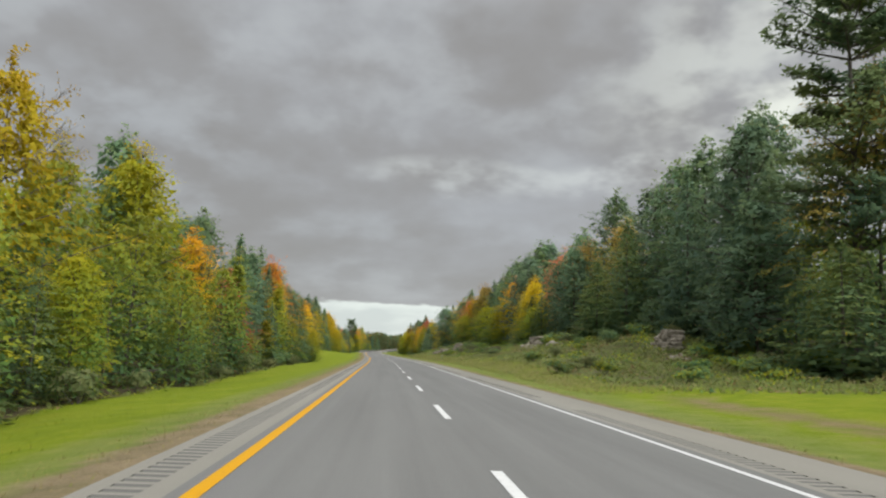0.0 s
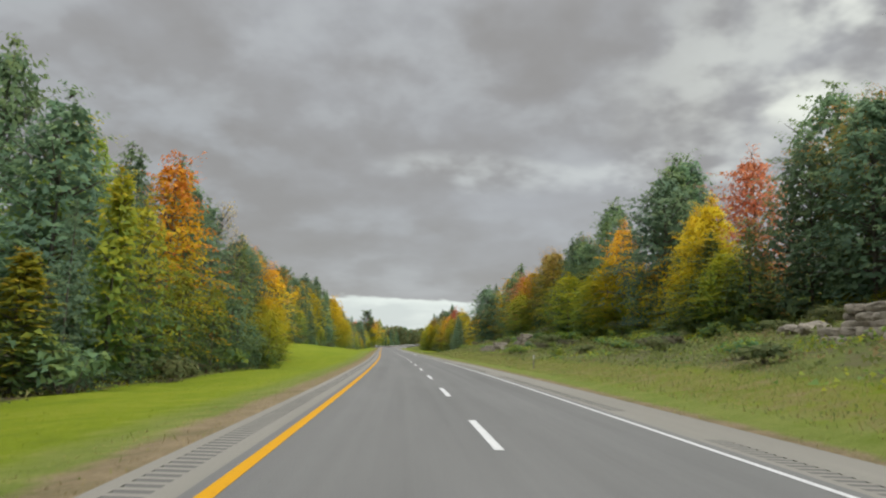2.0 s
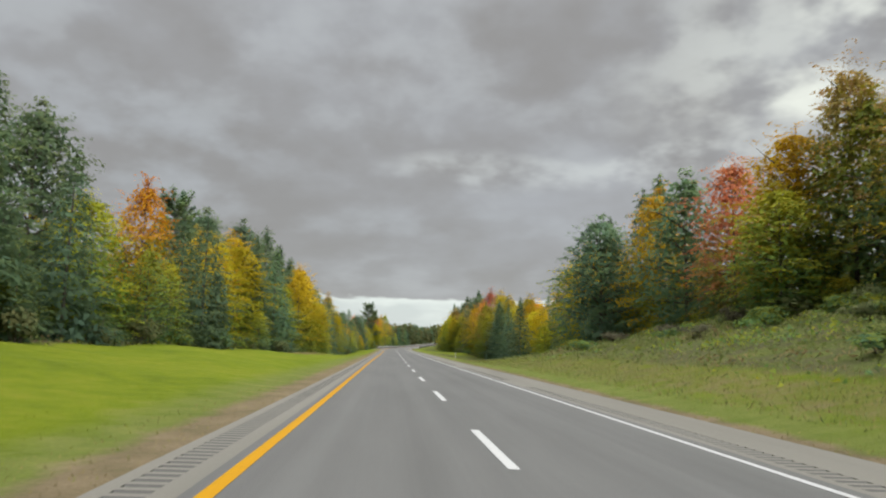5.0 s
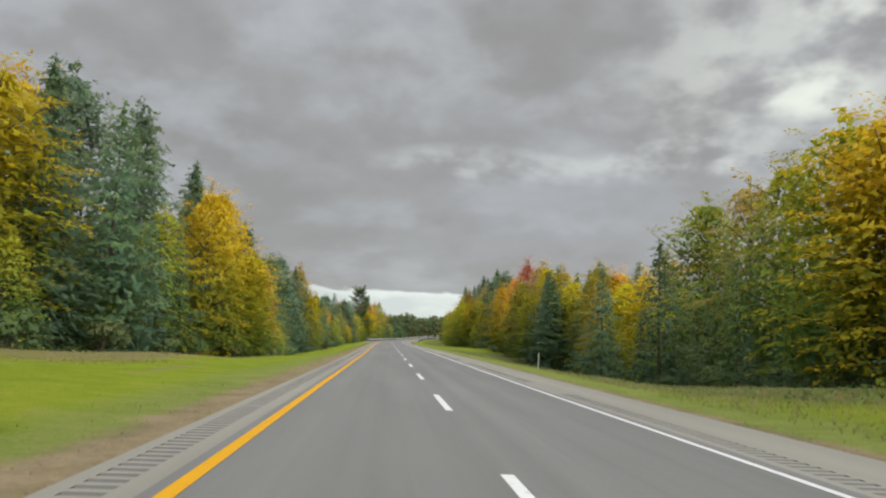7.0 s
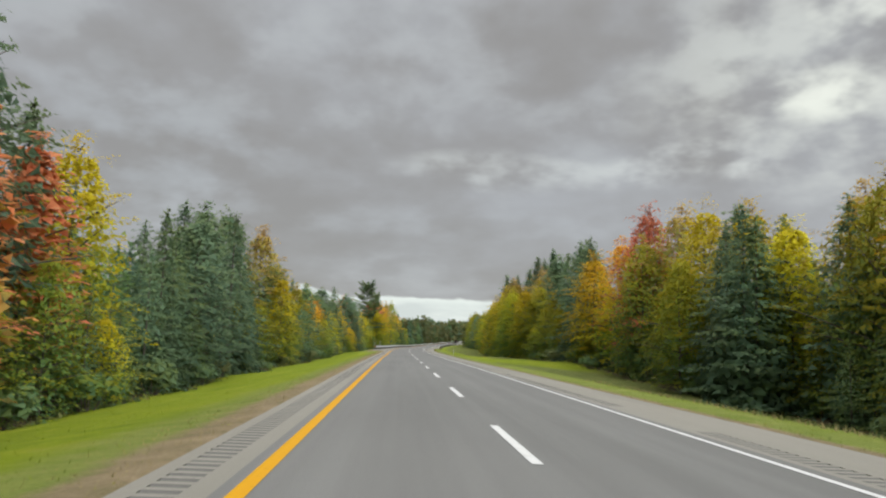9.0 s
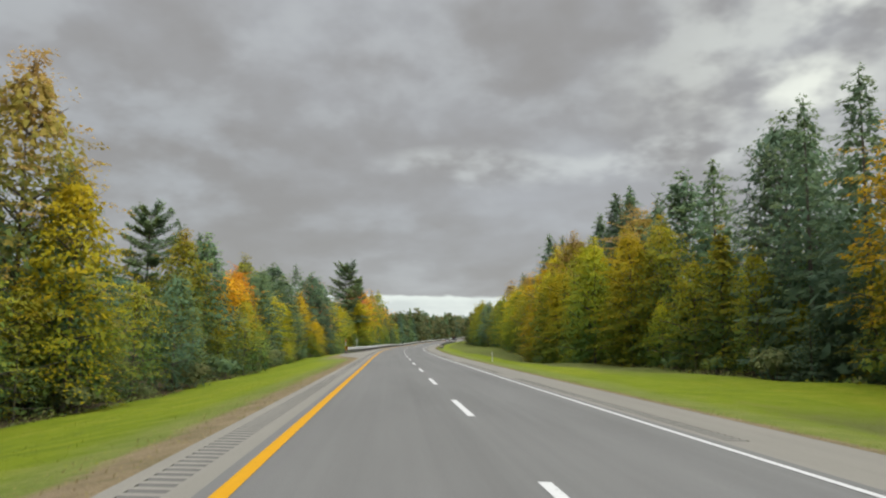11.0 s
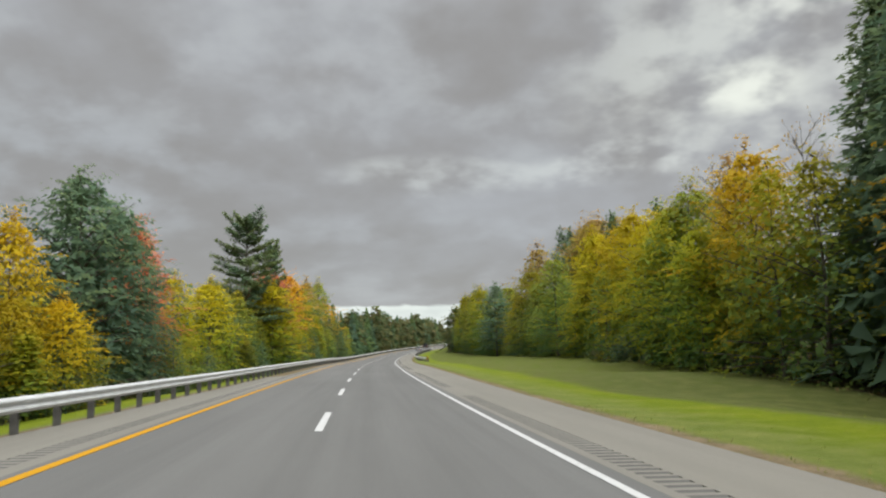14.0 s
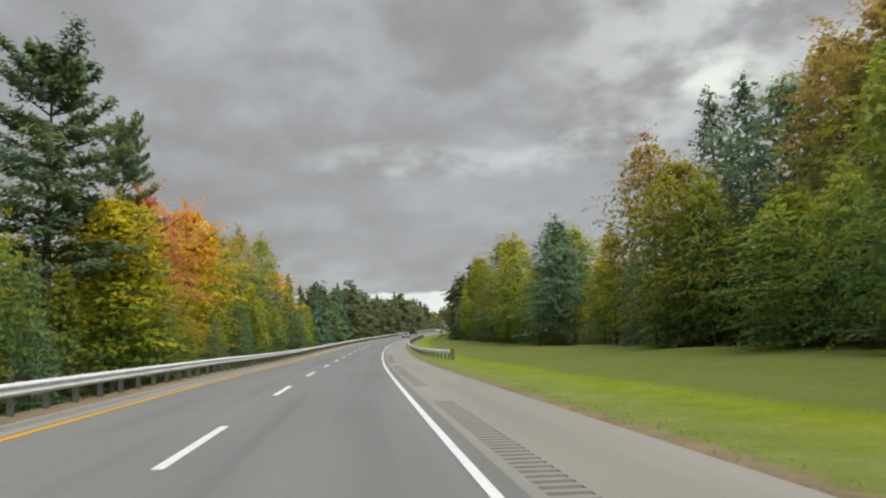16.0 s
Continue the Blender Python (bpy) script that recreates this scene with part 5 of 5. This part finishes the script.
# ---- rocks on the cut bank ----
def outcrop(s, u, size, seed, squat=0.5, label="pale grey granite ledge showing through the scrub bank"):
    rng = np.random.default_rng(seed)
    base = new("rock_outcrop")
    base.matrix_basis = Matrix.Translation(on_ground(s, u))
    tagged(base, label, "rock", "rock ledges on the bank")
    for i in range(rng.integers(4, 7)):
        bm = bmesh.new()
        bmesh.ops.create_icosphere(bm, subdivisions=3, radius=1.0)
        o = Vector(rng.uniform(-50, 50, 3))
        dims = Vector((rng.uniform(0.5, 1.0), rng.uniform(0.6, 1.3), rng.uniform(0.35, 0.7) * squat * 2)) * size
        for v in bm.verts:
            p = v.co.copy()
            k = 1 + 0.30 * noise.noise(p * 1.3 + o) + 0.16 * noise.noise(p * 3.1 + o) + 0.06 * noise.noise(p * 8 + o)
            step = round((p.z + 0.2 * noise.noise(p * 2 + o)) * 3.2) / 3.2
            v.co = Vector((p.x * dims.x, p.y * dims.y, (0.35 * p.z + 0.65 * step) * dims.z)) * k
        me = bm_mesh("boulder", bm, ROCK)
        m = Matrix.Translation((rng.uniform(-0.7, 0.7) * size, rng.uniform(-1.6, 1.6) * size, rng.uniform(-0.05, 0.35) * size * squat)) @ Matrix.Rotation(rng.uniform(0, 6.28), 4, "Z") @ Matrix.Rotation(rng.normal(0, 0.15), 4, "X")
        child("boulder", me, base, m)
    return base


def ledge(s, u, wide, tall, seed, label):
    """Weathered layers of rock that step back up the bank, each a slab of its own."""
    rng = np.random.default_rng(seed)
    base = new("rock_ledge")
    turn = -float(np.interp(s, LINE_S, LT))
    base.matrix_basis = Matrix.Translation(on_ground(s, u)) @ Matrix.Rotation(turn + rng.uniform(-0.2, 0.2), 4, "Z")
    tagged(base, label, "rock", "rock ledges on the bank")
    z, back = -0.35, 0.0
    while z < tall:
        thick = rng.uniform(0.22, 0.5)
        share = 1 - 0.55 * max(z, 0) / tall
        y = -wide * share * 0.5
        while y < wide * share * 0.5:
            run = rng.uniform(0.7, 1.9)
            deep = rng.uniform(1.1, 1.7)
            bm = bmesh.new()
            bmesh.ops.create_cube(bm, size=1.0)
            bmesh.ops.subdivide_edges(bm, edges=bm.edges[:], cuts=3, use_grid_fill=True)
            o = Vector(rng.uniform(-50, 50, 3))
            for v in bm.verts:
                p = v.co.copy()
                round_off = 1 - 0.28 * (abs(p.x * 2) ** 3 * abs(p.y * 2) ** 3) - 0.10 * abs(p.z * 2) ** 4
                q = Vector((p.x * deep, p.y * run, p.z * thick))
                k = noise.noise(q * 1.6 + o) * 0.16 + noise.noise(q * 4.5 + o) * 0.07
                v.co = Vector((q.x * round_off + k, q.y * round_off + 0.7 * k, q.z + 0.5 * k))
            m = Matrix.Translation((back + rng.normal(0, 0.13), y + run / 2 + rng.normal(0, 0.08), z + thick / 2 + rng.normal(0, 0.03))) @ Matrix.Rotation(rng.normal(0, 0.10), 4, "Z") @ Matrix.Rotation(rng.normal(-0.05, 0.05), 4, "X")
            child("slab", bm_mesh("slab", bm, ROCK), base, m)
            y += run * rng.uniform(0.86, 1.12)
        z += thick * 0.93
        back += rng.uniform(0.02, 0.35)
    return base


for s, u, wide, tall, seed in LEDGES:
    ledge(s, u, wide, tall, seed, "pale weathered rock ledge in rough layers on the scrub bank")
for s, u, size, seed in BOULDERS:
    outcrop(s, u, size, seed)


# ---- guard rails ----
def rail_section():
    """The W-shaped beam's outline: metres towards the road, metres up."""
    half = [(0.0, 0.156), (0.012, 0.150), (0.070, 0.105), (0.082, 0.095), (0.082, 0.070), (0.070, 0.058), (0.006, 0.018), (0.0, 0.0)]
    return half + [(a, -b) for a, b in half[-2::-1]]


def guard_rail(s, us, facing, label):
    """A steel beam on posts; facing: the side on which the road lies (+1: to its right)."""
    base = tagged(new("guard_rail"), label, "guard rail", "steel guard rails")
    beam_s = np.arange(s[0], s[-1] + 0.01, 0.635)
    u = np.interp(beam_s, s, us)
    sec = np.array(rail_section())
    back = sec[::-1] * np.array([1, 1]) - np.array([0.006, 0])
    loop = np.concatenate([sec, back])
    S = np.repeat(beam_s[:, None], len(loop), 1)
    U = u[:, None] + facing * loop[None, :, 0]
    ground = np.minimum(fall(beam_s) * np.clip(u, LEFT_EDGE, RIGHT_EDGE), 9)
    Zz = ground[:, None] + 0.57 + loop[None, :, 1]
    v = place(S, U, Zz).reshape(-1, 3)
    w = len(loop)
    f = [(i * w + j, i * w + (j + 1) % w, (i + 1) * w + (j + 1) % w, (i + 1) * w + j) for i in range(len(beam_s) - 1) for j in range(w)]
    f += [tuple(range(w)), tuple(range((len(beam_s) - 1) * w + w - 1, (len(beam_s) - 1) * w - 1, -1))]
    child("beam", mesh_of("beam", v, f, STEEL), base, None, "galvanised W-shaped steel beam")
    bm = bmesh.new()
    bmesh.ops.create_cube(bm, size=1, matrix=Matrix.Diagonal((0.15, 0.10, 1.15, 1)))
    bmesh.ops.bevel(bm, geom=bm.edges[:], offset=0.008, segments=1, affect="EDGES")
    post = bm_mesh("post", bm, DULL_STEEL)
    bm = bmesh.new()
    bmesh.ops.create_cube(bm, size=1, matrix=Matrix.Diagonal((0.16, 0.12, 0.34, 1)))
    bmesh.ops.bevel(bm, geom=bm.edges[:], offset=0.01, segments=1, affect="EDGES")
    block = bm_mesh("block", bm, WOOD)
    q = s[0] + 0.4
    while q < s[-1]:
        uq = float(np.interp(q, s, us))
        g = float(fall(q) * np.clip(uq, LEFT_EDGE, RIGHT_EDGE))
        turn = Matrix.Rotation(-float(np.interp(q, LINE_S, LT)), 4, "Z")
        child("post", post, base, Matrix.Translation(Vector(place(q, uq - facing * 0.245, g + 0.10))) @ turn)
        child("block", block, base, Matrix.Translation(Vector(place(q, uq - facing * 0.088, g + 0.57))) @ turn)
        q += 1.905
    return base


def end_marker(s, u, lean, label):
    """A striped yellow and black board on the rail's first post."""
    g = float(fall(s) * np.clip(u, LEFT_EDGE, RIGHT_EDGE))
    base = tagged(new("end_marker"), label, "road sign", "rail end markers")
    base.matrix_basis = Matrix.Translation(Vector(place(s, u, g))) @ Matrix.Rotation(-float(np.interp(s, LINE_S, LT)), 4, "Z")
    bm = bmesh.new()
    bmesh.ops.create_cube(bm, size=1, matrix=Matrix.Translation((0, 0.09, 0.40)) @ Matrix.Diagonal((0.15, 0.15, 0.86, 1)))
    bmesh.ops.bevel(bm, geom=bm.edges[:], offset=0.012, segments=1, affect="EDGES")
    child("post", bm_mesh("post", bm, WOOD), base)
    bm = bmesh.new()
    bmesh.ops.create_cube(bm, size=1, matrix=Matrix.Translation((0, 0, 0.62)) @ Matrix.Diagonal((0.32, 0.012, 0.46, 1)))
    child("board", bm_mesh("board", bm, YELLOW), base, None, "yellow board")
    for k in range(4):
        z = 0.62 - 0.24 + 0.145 * k
        bm = bmesh.new()
        pts = []
        for x, dz2 in ((-0.16, 0.0), (0.16, 0.16 * lean), (0.16, 0.07 + 0.16 * lean), (-0.16, 0.07)):
            pts.append(bm.verts.new((x, -0.010, min(max(z + dz2 - (0.0 if lean > 0 else -0.10), 0.395), 0.845))))
        bm.faces.new(pts)
        bmesh.ops.solidify(bm, geom=bm.faces[:], thickness=0.003)
        child("stripe", bm_mesh("stripe", bm, BLACK), base, None, "black slanting stripe")
    return base


def marker_post(s, u, h, label, top=None, shaft=POST_WHITE):
    g = on_ground(s, u)
    base = tagged(new("marker_post"), label, "post", "roadside marker posts")
    base.matrix_basis = Matrix.Translation(g) @ Matrix.Rotation(0.03 * math.sin(s), 4, "Y")
    bm = bmesh.new()
    for x, wide, y in ((0, 0.06, 0), (-0.032, 0.012, 0.018), (0.032, 0.012, 0.018)):
        bmesh.ops.create_cube(bm, size=1, matrix=Matrix.Translation((x, y, h / 2 - 0.15)) @ Matrix.Diagonal((wide, 0.010 if wide > 0.05 else 0.04, h + 0.3, 1)))
    child("stake", bm_mesh("stake", bm, shaft), base)
    if top:
        bm = bmesh.new()
        bmesh.ops.create_cube(bm, size=1, matrix=Matrix.Translation((0, -0.012, h - 0.14)) @ Matrix.Diagonal((0.1, 0.012, 0.3, 1)))
        child("reflector", bm_mesh("reflector", bm, top), base, None, "faded red reflector" if top is RED_TOP else "white reflector")
    return base


RAIL_S, RAIL_U = [460.6, 468, 478, 490, 510, 560, 620, 800, 960], [-7.0, -6.5, -5.98, -5.6, -5.38, -5.2, -5.2, -5.2, -5.2]
guard_rail(RAIL_S, RAIL_U, 1, "galvanised steel guard rail on dark posts beside the median shoulder")
guard_rail([594, 604, 616, 640, 740], [9.0, 8.2, 7.6, 7.3, 7.2], -1, "curving steel guard rail where the outer shoulder bends away")
end_marker(460.2, -7.05, -1, "yellow and black striped board on the guard rail's end post")
end_marker(593.6, 9.05, 1, "yellow and black striped board at the outer rail's end")
marker_post(461.2, -7.25, 1.75, "tall pale stake with a faded red top behind the rail's end", RED_TOP)
marker_post(474.3, -6.6, 1.85, "tall white metal stake behind the guard rail")
marker_post(444.2, 8.3, 1.0, "white metal marker post on the grass verge")
marker_post(284.2, 8.35, 1.05, "white metal marker post at the edge of the verge")
marker_post(124.7, 8.3, 0.95, "slim weathered stake with a white tip beside the shoulder", POST_WHITE, WOOD)


# ---- traffic, standing far ahead ----
CAR_GLASS = plain("car_glass", (0.02, 0.022, 0.025), 0.08, 0, 0.1, 3, 0.6)
TYRE = plain("tyre_rubber", (0.025, 0.025, 0.026), 0.85, 0, 0.2, 8)
LAMP_RED = plain("lamp_red", (0.45, 0.02, 0.02), 0.3, 0, 0.1, 8)
CHROME = plain("wheel_alloy", (0.5, 0.5, 0.51), 0.35, 0.7, 0.1, 6)


def loft(name, stations, mat, smooth=True):
    """A closed body from cross sections (y, half width, bottom, top, shoulder pinch)."""
    v, f = [], []
    for y, hw, lo, hi, pinch in stations:
        v += [(-hw * 0.92, y, lo), (-hw, y, lo + 0.25 * (hi - lo)), (-hw * 0.98, y, lo + 0.7 * (hi - lo)), (-hw * pinch, y, hi), (hw * pinch, y, hi), (hw * 0.98, y, lo + 0.7 * (hi - lo)), (hw, y, lo + 0.25 * (hi - lo)), (hw * 0.92, y, lo)]
    for i in range(len(stations) - 1):
        for j in range(8):
            f.append((i * 8 + j, (i + 1) * 8 + j, (i + 1) * 8 + (j + 1) % 8, i * 8 + (j + 1) % 8))
    f += [tuple(range(8)), tuple(range(len(v) - 1, len(v) - 9, -1))]
    me = mesh_of(name, v, f, mat, smooth=False)
    return me


def vehicle(kind, colour, s, u, label):
    name = {"car": "car", "pickup": "pickup_truck", "suv": "sport_utility_car"}[kind]
    base = tagged(new(name), label, "car", "traffic ahead on the road")
    g = float(fall(s) * u)
    base.matrix_basis = Matrix.Translation(Vector(place(s, u, g + 0.003))) @ Matrix.Rotation(-float(np.interp(s, LINE_S, LT)), 4, "Z")
    body = plain("car_paint_" + colour[0], colour[1], 0.3, 0.2, 0.04, 1.0)
    long, wide, hood, roof = {"car": (4.7, 0.91, 0.92, 1.45), "pickup": (5.7, 1.0, 1.12, 1.88), "suv": (4.8, 0.96, 1.05, 1.75)}[kind]
    a = -long / 2
    child("body", loft("body", [(a, wide * 0.9, 0.38, hood * 0.97, 0.86), (a + 0.15, wide, 0.28, hood, 0.90), (a + 1.2, wide, 0.24, hood, 0.92), (a + long - 1.3, wide, 0.24, hood * 0.98, 0.92), (a + long - 0.2, wide * 0.95, 0.28, hood * 0.86, 0.86), (a + long, wide * 0.82, 0.38, hood * 0.72, 0.84)], body), base)
    y0, y1 = {"car": (a + 0.55, a + 3.3), "pickup": (a + 2.05, a + 4.2), "suv": (a + 0.1, a + 3.4)}[kind]
    cab = child("cabin", loft("cabin", [(y0, wide * 0.86, hood - 0.03, hood + 0.04, 0.95), (y0 + (0.5 if kind == "car" else 0.15), wide * 0.84, hood - 0.03, roof - 0.05, 0.82), (y0 + 0.9, wide * 0.84, hood - 0.03, roof, 0.82), (y1 - 0.8, wide * 0.84, hood - 0.03, roof - 0.02, 0.82), (y1, wide * 0.84, hood - 0.03, hood + 0.05, 0.9)], CAR_GLASS), base, None, "dark glazed cabin")
    child("roof", loft("roof", [(y0 + (0.55 if kind == "car" else 0.2), wide * 0.70, roof - 0.05, roof + 0.01, 0.92), (y0 + 0.95, wide * 0.72, roof - 0.04, roof + 0.03, 0.92), (y1 - 0.85, wide * 0.70, roof - 0.05, roof + 0.01, 0.92)], body), cab)
    if kind == "pickup":
        for x in (-wide + 0.06, wide - 0.06):
            bm = bmesh.new()
            bmesh.ops.create_cube(bm, size=1, matrix=Matrix.Translation((x, a + 1.05, hood + 0.10)) @ Matrix.Diagonal((0.1, 1.9, 0.22, 1)))
            child("bed_side", bm_mesh("bed_side", bm, body), base)
    for x in (-1, 1):
        for y in (a + 0.95, a + long - 0.95):
            bm = bmesh.new()
            bmesh.ops.create_cone(bm, cap_ends=True, segments=20, radius1=0.34, radius2=0.34, depth=0.22, matrix=Matrix.Translation((x * (wide - 0.10), y, 0.34)) @ Matrix.Rotation(math.pi / 2, 4, "Y"))
            w = child("wheel", bm_mesh("wheel", bm, TYRE), base)
            bm = bmesh.new()
            bmesh.ops.create_cone(bm, cap_ends=True, segments=16, radius1=0.21, radius2=0.18, depth=0.24, matrix=Matrix.Translation((x * (wide - 0.10), y, 0.34)) @ Matrix.Rotation(math.pi / 2, 4, "Y"))
            child("rim", bm_mesh("rim", bm, CHROME), w)
        bm = bmesh.new()
        bmesh.ops.create_cube(bm, size=1, matrix=Matrix.Translation((x * wide * 0.72, a - 0.005, hood * 0.76)) @ Matrix.Diagonal((0.3, 0.05, 0.16, 1)))
        child("tail_lamp", bm_mesh("tail_lamp", bm, LAMP_RED), base)
    bm = bmesh.new()
    bmesh.ops.create_cube(bm, size=1, matrix=Matrix.Translation((0, a - 0.03, 0.48)) @ Matrix.Diagonal((wide * 1.7, 0.12, 0.2, 1)))
    bmesh.ops.bevel(bm, geom=bm.edges[:], offset=0.03, segments=2, affect="EDGES")
    child("bumper", bm_mesh("bumper", bm, body), base)
    return base


vehicle("car", ("silver", (0.42, 0.42, 0.43)), 748, 1.85, "silver saloon car in the outer lane far ahead")
vehicle("pickup", ("charcoal", (0.035, 0.037, 0.04)), 796, -1.8, "dark pickup truck in the passing lane")
vehicle("car", ("white", (0.72, 0.72, 0.70)), 848, 1.8, "white car climbing the rise far ahead")
vehicle("suv", ("grey", (0.10, 0.11, 0.12)), 905, -1.8, "dark grey sport utility car near the crest")
vehicle("suv", ("pale", (0.6, 0.6, 0.58)), 925, 1.8, "pale sport utility car near the crest")
